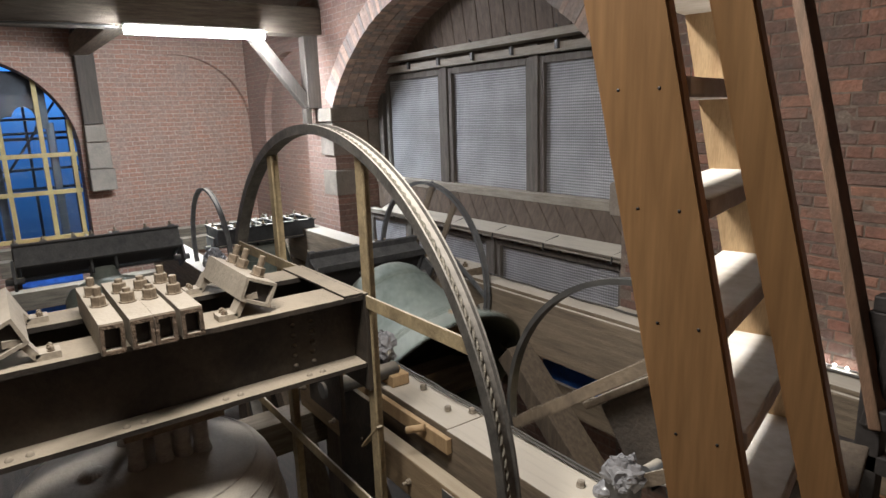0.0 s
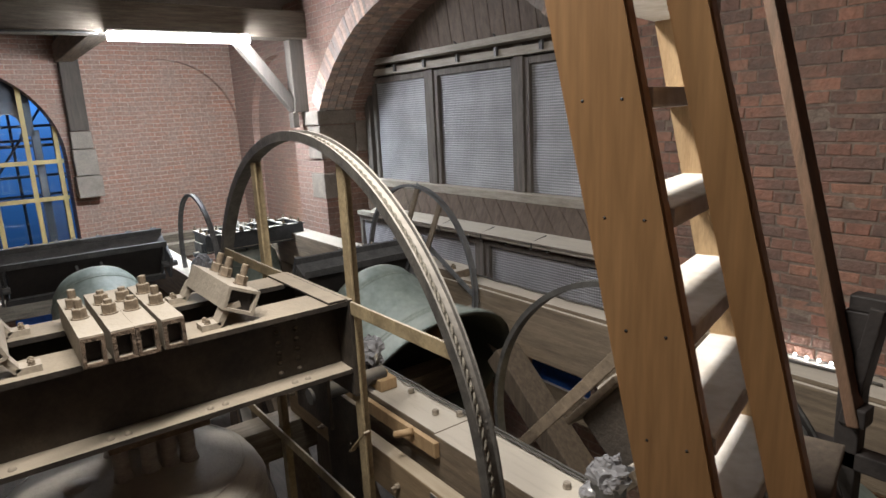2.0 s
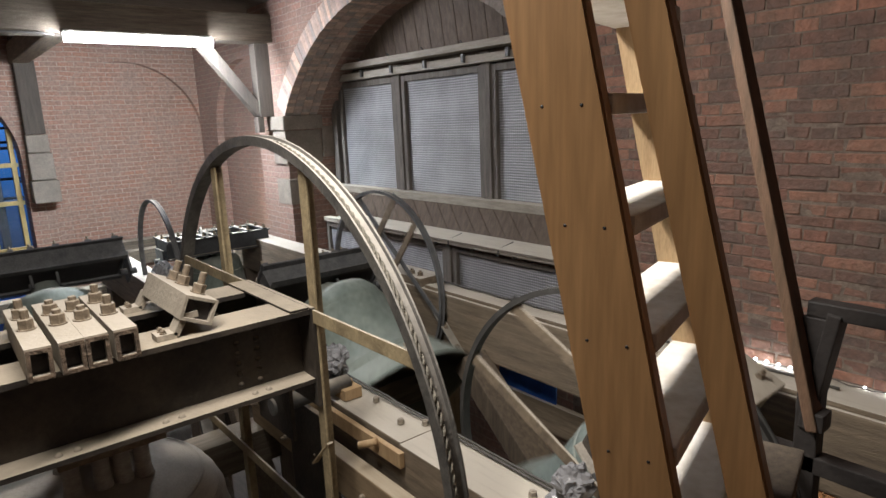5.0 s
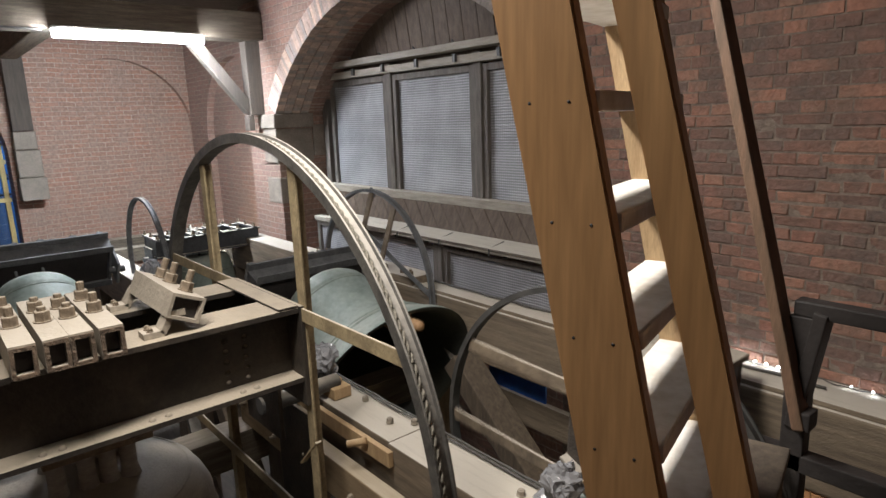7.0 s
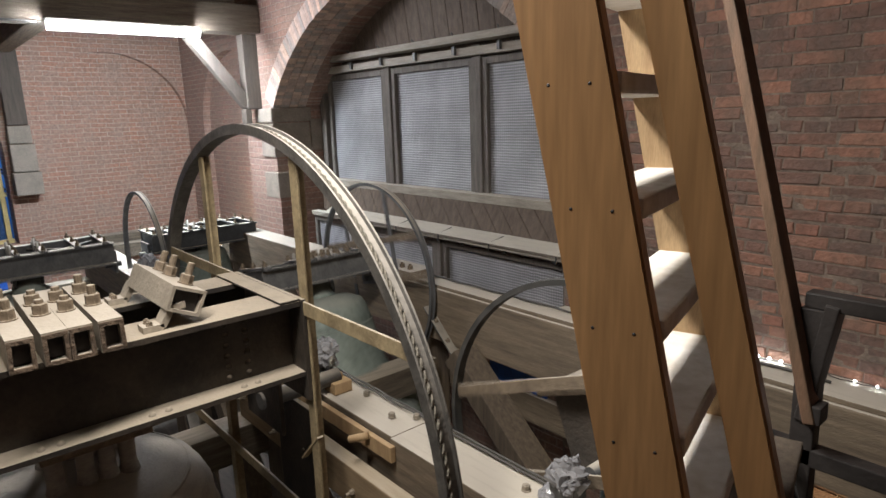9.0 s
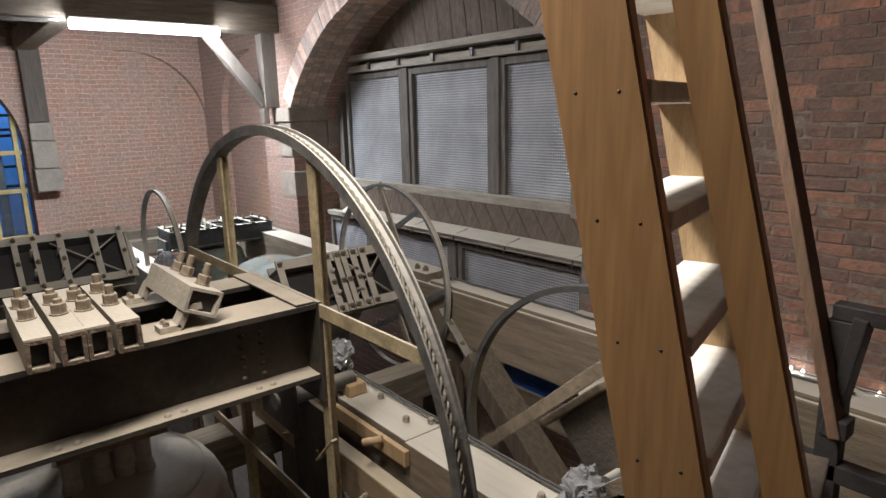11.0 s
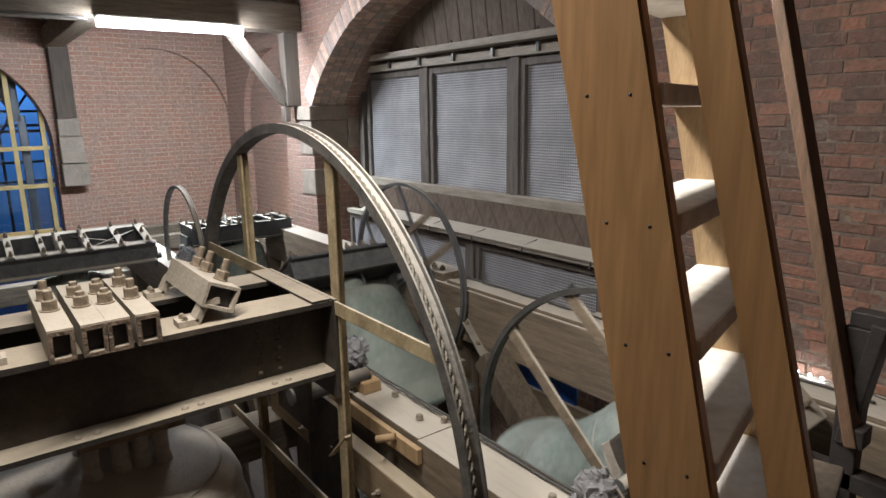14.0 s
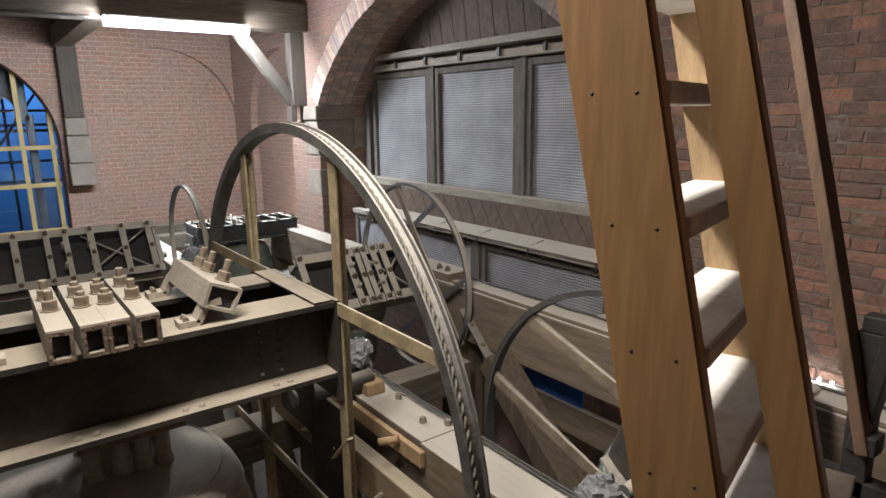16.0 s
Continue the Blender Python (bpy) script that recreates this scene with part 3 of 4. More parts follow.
def louvre_bay():
    Y = 4.64
    edges = ((-7.20, -5.93), (-5.80, -4.44), (-4.32, -3.0))
    for a, b in edges:
        frame_window(a, b, Y, 3.2, 4.58, "window_panel", "grey wooden window panel covered with clear bubble foil")
    e = empty("window_frame", pose(-5.3, Y, 3.2))
    tagged(e, "weathered grey timber frame holding the foil panels", "window frame")
    for x in (-7.33, -5.865, -4.38, -2.95):
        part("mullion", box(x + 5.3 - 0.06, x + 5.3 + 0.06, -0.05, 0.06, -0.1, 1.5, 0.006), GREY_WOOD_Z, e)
    part("transom", box(-2.2, 2.4, -0.10, 0.06, 1.40, 1.48, 0.008), GREY_WOOD, e)
    part("transom", box(-2.2, 2.4, -0.16, 0.02, 1.53, 1.60, 0.008), GREY_WOOD, e, "dusty ledge batten")
    for k in range(7):
        x = -1.8 + 0.62 * k
        part("hook", bar((x, -0.12, 1.60), (x + 0.09, -0.22, 1.615), 0.015, 0.01, 0.002), STEEL_GREY, e)
        part("bracket", box(x - 0.02, x + 0.02, -0.13, -0.10, 1.42, 1.50, 0.003), STEEL_GREY, e)
    # boarded tympanum, planks leaning in
    t = empty("tympanum_boarding", pose(-5.3, Y + 0.09, 4.55))
    tagged(t, "brown boarded tympanum of slanting planks", "boarding")
    for k in range(22):
        x = -2.4 + 0.22 * k
        part("plank", box(x, x + 0.212, -0.02, 0.02, 0, 0.95, 0.006, pose(0, 0, 0, 8, 0, 0)), PLANK, t)
    # added board, keeps sky light out of the gaps between planks
    sh = link("louvre_sky_blocker", box(-7.6, -2.8, 4.78, 4.84, 1.9, 5.4, 0), PLANK)
    structure(sh, "added dark board blocking the sky behind the louvres", "boarding")
    # hood below: ledge, diagonal planks, second ledge
    h = empty("louvre_hood", pose(-5.08, 4.40, 2.884))
    tagged(h, "sloping plank hood with dusty ledges under the foil panels", "hood")
    part("ledge", worn(box(-2.31, 2.31, 0.11, 0.245, 0.305, 0.39, 0.008), 0.004), GREY_WOOD, h)
    for k in range(20):
        x = -2.05 + 0.219 * k
        bm = bmesh.new()
        vs = add_box(bm, x, x + 0.213, -0.012, 0.012, 0.0, 1.0)
        for v in vs:
            f = v.co.z
            v.co = Vector((v.co.x + 0.14 - 0.30 * f, v.co.y + 0.02 + 0.10 * f, 0.02 + 0.285 * f))
        bmesh.ops.bevel(bm, geom=bm.edges[:], offset=0.004, segments=1, affect="EDGES")
        part("plank", bm, PLANK, h)
    part("backing", box(-2.31, 2.31, 0.14, 0.16, -0.05, 0.30, 0), PLANK, h)
    m = pose(0, -0.04, 0.015, 24, 0, 0)
    part("ledge", worn(box(-1.85, 2.3, -0.10, 0.07, -0.012, 0.012, 0.004, m), 0.003), GREY_WOOD, h)
    part("batten", box(-1.85, 2.3, -0.11, -0.07, -0.070, -0.042, 0.004), GREY_WOOD, h)
    for x in (-0.30, 0.42, 1.15, 1.95):
        part("hook", bar((x, -0.13, -0.02), (x + 0.09, -0.01, 0.045), 0.014, 0.010, 0.002), STEEL_GREY, h)
        part("hook", bar((x, -0.13, -0.09), (x + 0.01, -0.13, -0.02), 0.012, 0.010, 0.002), STEEL_GREY, h)
    # lower panels
    for a, b in ((-6.34, -4.84), (-4.74, -3.08), (-7.40, -6.44)):
        frame_window(a, b, 4.42, 1.7, 2.775, "window_panel", "lower grey wooden panel covered with clear bubble foil")
    lf = empty("lower_window_frame", pose(-5.08, 4.40, 2.1))
    tagged(lf, "dusty timber rail with iron catches above lower panels", "window frame")
    part("rail", box(-2.31, 2.31, -0.05, 0.06, 0.685, 0.74, 0.006), GREY_WOOD, lf)
    for x in (-1.31, 0.29, 2.1):
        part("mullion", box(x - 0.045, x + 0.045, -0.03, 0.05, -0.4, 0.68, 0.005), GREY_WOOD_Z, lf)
    for k in range(7):
        x = -1.6 + 0.58 * k
        part("catch", box(x - 0.012, x + 0.018, -0.075, -0.05, 0.68, 0.75, 0.004), STEEL_GREY, lf)


louvre_bay()


def ceiling_beams():
    b = link("ceiling_beam", worn(box(-7.92, -7.55, YS, NY, 5.12, 5.45, 0.02), 0.008, 1.5), OAK_Y)
    structure(b, "heavy brown oak ceiling beam", "beam")
    b = link("ceiling_beam", worn(box(WX, -7.92, 1.55, 1.80, 5.2, 5.5, 0.02), 0.008, 1.5), OAK)
    structure(b, "brown oak beam running into the west wall", "beam")
    b = link("ceiling_beam", worn(box(-4.2, -3.9, YS, NY, 5.42, 5.62, 0.02), 0.008, 1.5), OAK_Y)
    structure(b, "heavy brown oak ceiling beam", "beam")
    e = empty("wall_post", pose(-7.80, 3.78, 4.0))
    tagged(e, "oak wall post and brace under the ceiling beam", "post")
    part("post", worn(box(-0.09, 0.09, -0.05, 0.15, 0.2, 1.12, 0.012), 0.005), OAK_ROOF, e)
    part("brace", worn(bar((0, -0.02, 0.25), (0, -0.72, 1.14), 0.13, 0.14, 0.012), 0.005), OAK_ROOF, e)
    part("pad", box(-0.07, 0.07, -0.08, 0.0, 0.0, 0.20, 0.01), OAK_ROOF, e)
    e = empty("wall_post", pose(-11.85, 1.72, 3.0))
    tagged(e, "oak wall post on stone corbels beside the window", "post")
    part("post", worn(box(-0.14, 0.1, -0.14, 0.14, 1.1, 2.6, 0.012), 0.005), OAK_ROOF, e)
    part("corbel", worn(box(-0.15, 0.2, -0.18, 0.2, 0.0, 0.36, 0.02), 0.008), STONE, e)
    part("corbel", worn(box(-0.15, 0.14, -0.16, 0.18, 0.37, 0.80, 0.02), 0.008), STONE, e)
    part("corbel", worn(box(-0.15, 0.1, -0.15, 0.16, 0.81, 1.09, 0.02), 0.008), STONE, e)
    lamp = empty("tube_lamp", pose(TUBE_X, (TUBE_Y0 + TUBE_Y1) / 2, TUBE_Z))
    tagged(lamp, "glowing white fluorescent tube lamp under a beam", "lamp")
    h = (TUBE_Y1 - TUBE_Y0) / 2
    part("diffuser", rod((0, -h, 0), (0, h, 0), 0.045, 20), TUBE, lamp, "glowing white diffuser")
    part("housing", box(-0.14, 0.03, -h, h, 0.046, 0.075, 0.008), WHITE, lamp)
    c = link("conduit", cable([(-7.53, YS + 0.1 + 0.3 * i, 5.10 + 0.01 * math.sin(i)) for i in range(16)] + [(-7.53, 1.5, 5.10)], 0.012), CABLE)
    tagged(c, "grey electric conduit running along the beam", "conduit")


ceiling_beams()


def tracery_window():
    e = empty("window_1", pose(WX - 0.25, 0, 2.2))
    structure(e, "tall arched tracery window with yellow wooden frames", "window")
    for y in (1.40, 0.98, 0.42, -0.2, -0.8, -1.4):
        part("post", box(-0.03, 0.03, y - 0.035, y + 0.035, 0, 2.0 if abs(y) > 1.2 else 2.7, 0.005), YELLOW, e, "yellow painted post")
    for z in (0.03, 0.80, 1.42):
        part("rail", box(-0.032, 0.032, -1.5, 1.46, z - 0.035, z + 0.035, 0.005), YELLOW, e, "yellow painted rail")
    for a, b in ((1.36, 1.02), (0.94, 0.46), (0.38, -0.16), (-0.24, -0.76)):
        for z0, z1 in ((0.07, 0.76), (0.84, 1.38), (1.46, 2.4)):
            p = part("pane", box(-0.004, 0.004, b, a, z0, z1, 0), PANE, e)
            p.visible_shadow = False
    # wire grid in one light
    bm = bmesh.new()
    for k in range(12):
        add_box(bm, -0.07, -0.062, 1.02 + 0.03 * k, 1.026 + 0.03 * k, 0.05, 0.80)
    for k in range(24):
        add_box(bm, -0.062, -0.056, 1.0, 1.38, 0.05 + 0.032 * k, 0.056 + 0.032 * k)
    part("mesh", bm, SILHOUETTE, e, "dark wire mesh")
    # stone tracery: trefoil-headed lights
    for c in (0.72, -0.1, -0.92):
        bm = bmesh.new()
        for k in range(26):
            a0, a1 = math.pi * k / 26, math.pi * (k + 1) / 26
            r0 = 0.19 + 0.13 * abs(math.sin(1.5 * a0))
            r1 = 0.19 + 0.13 * abs(math.sin(1.5 * a1))
            o0, o1 = (min(0.415 / max(abs(math.cos(a)), 1e-4), 0.75 / max(math.sin(a), 1e-4)) for a in (a0, a1))
            pts = [(r0, a0), (r1, a1), (o1, a1), (o0, a0)]
            f = [bm.verts.new((-0.22, c + r * math.cos(a), 1.85 + r * 1.25 * math.sin(a))) for r, a in pts]
            bk = [bm.verts.new((-0.36, c + r * math.cos(a), 1.85 + r * 1.25 * math.sin(a))) for r, a in pts]
            bm.faces.new(f)
            bm.faces.new(bk[::-1])
            for i in range(4):
                bm.faces.new((f[i], f[(i + 1) % 4], bk[(i + 1) % 4], bk[i]))
        bmesh.ops.recalc_face_normals(bm, faces=bm.faces[:])
        # silhouette is put into the colour here, the stone itself is paler
        part("tracery", bm, SILHOUETTE, e, "stone tracery coloured near black as a silhouette")
    for c in (1.14, 0.31, -0.5, -1.32):
        part("mullion", box(-0.36, -0.22, c - 0.06, c + 0.06, 0, 1.95, 0.01), SILHOUETTE, e)
    s = empty("scaffold", pose(-13.6, 0, ZF))
    tagged(s, "dark scaffold poles and boards outside the window", "scaffold")
    for y in (-1.4, 0.2, 0.85, 1.5):
        part("pole", rod((0, y, 0), (0, y, 5.0), 0.025), SILHOUETTE, s)
    for z in (1.2, 2.55, 2.9, 3.55, 3.8, 4.4):
        part("ledger", rod((0.03, -2.2, z), (0.03, 2.4, z + 0.04), 0.024), SILHOUETTE, s)
    for y in (-1.4, 1.5):
        part("putlog", rod((0, y, 2.9), (1.1, y + 0.06, 2.9), 0.024), SILHOUETTE, s)
    for z in (2.45, 3.45):
        part("board", box(-0.5, 0.0, -2.2, 2.4, z, z + 0.05, 0.005), SILHOUETTE, s)
    part("brace", rod((0.05, 0.2, 2.5), (0.05, 1.4, 4.2), 0.022), SILHOUETTE, s)


tracery_window()

# ---- the bell frame ----


def frame_beams():
    e = empty("bearer_beam", pose(-5.5, 1.9, 2.585))
    tagged(e, "dusty oak bearer beam of the bell frame", "beam")
    part("beam", worn(box(3.43, 5.9, -0.13, 0.13, -0.40, 0, 0.008), 0.003), OAK, e)
    part("beam", worn(box(-3.2, 3.42, -0.115, 0.13, -0.40, -0.004, 0.008), 0.003), OAK, e)
    for x, y in ((2.97, 0.05), (3.27, 0.0), (3.37, 0.08), (4.15, 0.02), (4.6, -0.05), (4.75, 0.06)):
        part("bolt", nut_bolt(0.017, 0.02, 0.0), DUSTY, e, m=pose(x, y, 0.0))
    part("block", worn(box(2.73, 2.86, -0.08, 0.03, 0.001, 0.065, 0.006), 0.003), PINE_PALE, e, "small pale wooden block")
    part("block", worn(box(2.74, 2.80, -0.05, 0.01, 0.066, 0.095, 0.004), 0.002), PINE_PALE, e)
    part("plate", box(4.25, 4.62, -0.10, -0.03, 0.0, 0.012, 0.003), DUSTY, e)
    b = empty("lower_beam", pose(-5.5, 1.66, 2.4))
    tagged(b, "lower timber rail of the bell frame", "beam")
    part("beam", worn(box(1.9, 5.6, -0.005, 0.075, -0.22, 0.0, 0.008), 0.003), OAK_NEW, b)
    part("board", box(1.95, 3.48, 0.077, 0.106, 0.085, 0.163, 0.004), PINE_PALE, b, "pale new pine board")
    part("pipe", rod((3.245, 0.0, 0.145), (3.31, 0.07, 0.165), 0.018, 16), PINE_PALE, b, "short pale plastic pipe end")
    for k in range(7):
        part("bolt", nut_bolt(0.016, 0.016, 0.02), BOLT, b, m=pose(2.0 + 0.42 * k, -0.005, -0.06 - 0.07 * (k % 2), 90, 0, 0))
    part("hanger_plate", box(2.55, 2.95, -0.04, -0.012, -0.55, 0.2, 0.004), STEEL, b, "black steel hanger plate")
    part("bracket", box(3.55, 3.72, -0.012, -0.006, -0.14, -0.02, 0.002), STEEL_GREY, b)
    c = empty("back_beam", pose(-5.5, 3.33, 2.75))
    tagged(c, "massive dusty oak beam before the louvres", "beam")
    part("beam", worn(box(-2.2, 6.6, -0.13, 0.13, -0.42, 0, 0.012), 0.004), OAK, c)
    part("batten", box(1.8, 6.6, -0.115, -0.05, 0.001, 0.028, 0.005), OAK, c)
    part("bearing_block", worn(box(0.95, 1.75, -0.12, 0.12, 0.0, 0.07, 0.01), 0.004), OAK, c)
    for x in (1.1, 1.3, 1.55, 1.66):
        part("bolt", nut_bolt(0.022, 0.025, 0.01), BOLT, c, m=pose(x, -0.05, 0.07))
    part("tie_plate", bar((2.0, -0.145, -0.15), (2.46, -0.145, -0.60), 0.11, 0.012, 0.003), STEEL_GREY, c, "riveted iron tie plate")
    for k in range(3):
        part("bolt", nut_bolt(0.02, 0.02, 0.0), BOLT, c, m=pose(2.10 + 0.13 * k, -0.152, -0.25 - 0.127 * k, 90, 0, 0))
    # struts and posts below
    for x0, z0, x1, z1, y, w in ((-3.05, 2.36, -2.05, 1.46, 3.10, 0.22), (-6.2, 2.33, -5.2, 1.2, 3.2, 0.24), (-3.4, 2.2, -2.5, 1.0, 1.86, 0.16), (-4.6, 2.2, -3.7, 1.0, 1.86, 0.16)):
        s = link("strut", worn(bar((x0, y, z0), (x1, y, z1), w, 0.16, 0.01), 0.004), OAK_Z)
        tagged(s, "slanting dusty oak strut of the bell frame", "strut", "bell frame struts")
    for x, y in ((-3.68, 3.30), (-7.5, 3.3), (-5.4, 1.9), (-8.3, 1.9), (-3.35, 1.88), (-0.3, 3.3)):
        s = link("frame_post", worn(box(x - 0.13, x + 0.13, y - 0.12, y + 0.12, ZF, 2.34 if y > 3 else 2.19, 0.01), 0.004), OAK_Z)
        tagged(s, "upright dusty oak post of the bell frame", "post", "bell frame posts")
    for x in (-10.8, -8.6, -5.35, -3.55, 0.2):
        s = link("cross_beam", worn(box(x - 0.11, x + 0.11, 0.1, 3.2, 1.95, 2.18, 0.01), 0.004), OAK_Y)
        tagged(s, "dark cross beam below the bearers", "beam", "cross beams")
    # near bearer on the other side of the big bell, partly out of view
    s = link("near_bearer", worn(box(-11.5, -1.2, -0.75, -0.5, 2.2, 2.585, 0.01), 0.004), OAK)
    tagged(s, "dusty oak bearer beam on the near side", "beam")
    s = link("wall_plate", worn(box(WX + 0.02, WX + 0.32, -1.4, 4.3, 1.95, 2.19, 0.012), 0.005), OAK_Y)
    tagged(s, "dusty oak wall plate along the brick wall", "beam")
    s = link("wall_ledge", worn(box(-2.75, XE, 3.47, NY - 0.002, 2.46, 2.60, 0.01), 0.004), GREY_WOOD)
    tagged(s, "dusty ledge board along the brick wall", "ledge")
    st = link("tarpaulin", worn(box(-3.12, -2.55, 3.47, 3.485, 2.04, 2.5, 0), 0.01, 5), BLUE_SHEET)
    tagged(st, "bright blue tarpaulin hanging behind the beam", "tarpaulin")
    s = link("back_board", worn(box(-3.6, -1.9, 3.44, 3.49, 1.82, 2.04, 0.006), 0.004), OAK)
    tagged(s, "dusty oak board below the tarpaulin", "board")
    # flat blue sheet standing in for sky blue through a low window
    st = link("tarpaulin", worn(box(-11.68, -11.66, 0.35, 1.2, 1.0, 2.0, 0), 0.01, 5), BLUE_SHEET)
    tagged(st, "blue sheet standing in for a low window", "tarpaulin")


frame_beams()


def cables():
    for k, (dy, z) in enumerate(((0.09, 2.60), (0.115, 2.597))):
        pts = []
        for i in range(40):
            x = -2.95 + i * 0.045
            pts.append((x, 1.9 + dy + 0.012 * noise.noise(Vector((x * 4, k * 9, 0))), z + 0.006 * abs(noise.noise(Vector((x * 7, k, 3))))))
        tagged(link("cable", cable(pts, 0.006), CABLE), "thin grey cable lying along the bearer beam", "cable")
    pts = [(-3.7 + 0.06 * i, 3.42 + 0.008 * math.sin(i), 2.762) for i in range(50)]
    tagged(link("cable", cable(pts, 0.008), CABLE), "grey cable lying along the back beam", "cable")


cables()


def wrapped_bearing(x, y, z, s=1.0):
    bm = bmesh.new()
    bmesh.ops.create_icosphere(bm, subdivisions=4, radius=0.085 * s)
    for v in bm.verts:
        n = noise.noise_vector(v.co * 22 + Vector((x, y, z))) * 0.034 + noise.noise_vector(v.co * 62) * 0.017
        v.co += n
        v.co.z *= 1.1
    e = empty("wrapped_bearing", pose(x, y, z))
    tagged(e, "bearing wrapped in crumpled clear plastic film", "bearing", "wrapped bearings")
    part("wrap", bm, WRAP, e)
    part("pillow_block", box(-0.06, 0.06, -0.04, 0.04, -0.13, 0.02, 0.01), STEEL_GREY, e)
    bm = bmesh.new()
    bmesh.ops.create_icosphere(bm, subdivisions=3, radius=0.045 * s)
    for v in bm.verts:
        v.co += noise.noise_vector(v.co * 35 + Vector((x, 3, z))) * 0.02 + Vector((-0.07, -0.03, -0.09))
    part("wrap", bm, WRAP, e)


wrapped_bearing(-2.87, 1.88, 2.745, 1.05)
wrapped_bearing(-1.19, 1.98, 2.69, 0.82)
wrapped_bearing(-6.2, 1.9, 2.70, 1.2)

# ---- the bells ----
BELL = ((1.0, 0.0), (0.985, 0.05), (0.93, 0.14), (0.83, 0.28), (0.74, 0.46), (0.67, 0.68), (0.62, 0.92), (0.59, 1.15), (0.575, 1.2), (0.58, 1.22), (0.565, 1.26), (0.55, 1.36), (0.50, 1.45), (0.38, 1.51), (0.2, 1.535), (0.0, 1.54))
BELL_IN = ((0.0, 1.44), (0.3, 1.40), (0.46, 1.32), (0.51, 1.1), (0.56, 0.85), (0.63, 0.6), (0.74, 0.36), (0.84, 0.16), (0.93, 0.02), (0.96, 0.0))


def bell_body(parent, R, top, patina, material_in, y):
    out = [(r * R, top + (z - 1.54) * R) for r, z in BELL]
    inn = [(r * R, top + (z - 1.54) * R) for r, z in BELL_IN]
    m = pose(0, y, 0)
    b = part("bell", lathe(out[::-1], 56), patina, parent, m=m)
    b["label"] = "pale green patinated bronze bell" if patina is PATINA else "dust covered bronze bell with canons"
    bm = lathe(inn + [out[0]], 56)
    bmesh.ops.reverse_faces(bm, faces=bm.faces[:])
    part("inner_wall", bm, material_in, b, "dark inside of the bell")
    for z in (1.17, 0.30, 0.36):
        rr = np.interp(z, [p[1] for p in BELL], [p[0] for p in BELL]) * R
        zz = top + (z - 1.54) * R
        part("band", lathe([(rr - 0.004, zz - 0.012), (rr + 0.006, zz - 0.006), (rr + 0.006, zz + 0.006), (rr - 0.004, zz + 0.012)], 56), patina, b)
    return b


CLAPPERS = {}


def clapper(parent, R, top, y, swing):
    n = 1.36 * R
    ob = part("clapper", lathe([(0, 0), (0.03, 0), (0.028, -n * 0.7), (0.045, -n * 0.85), (0.085, -n * 0.97), (0.085, -n * 1.03), (0.05, -n * 1.12), (0.03, -n * 1.25), (0, -n * 1.26)], 20), CLAPPER, parent, "rusty iron clapper", pose(0, y, top - 0.25 * R, 0, swing, 0))
    return ob


def wheel(parent, R, y, width, material, across, upright, lip=0.006, label="steel rope wheel rim"):
    # a rim stiffened by flat chord bars
    w = part("wheel", ring(R, R - 0.018, -width / 2, width / 2, 112, lip), material, parent, label, pose(0, y, 0))
    for z in across:
        n = math.sqrt((R - 0.018) ** 2 - z * z)
        part("chord_bar", box(-n, n, -0.010, 0.004, z - 0.028, z + 0.028, 0.003), OAK_BAR, w)
        for s in (-1, 1):
            part("clip", box(s * n - 0.03, s * n + 0.03, 0.0045, 0.012, z - 0.04, z + 0.04, 0.002), material, w)
    for x in upright:
        n = math.sqrt((R - 0.018) ** 2 - x * x)
        part("chord_bar", box(x - 0.022, x + 0.022, 0.0045, 0.016, -n, n, 0.003), material, w)
    return w


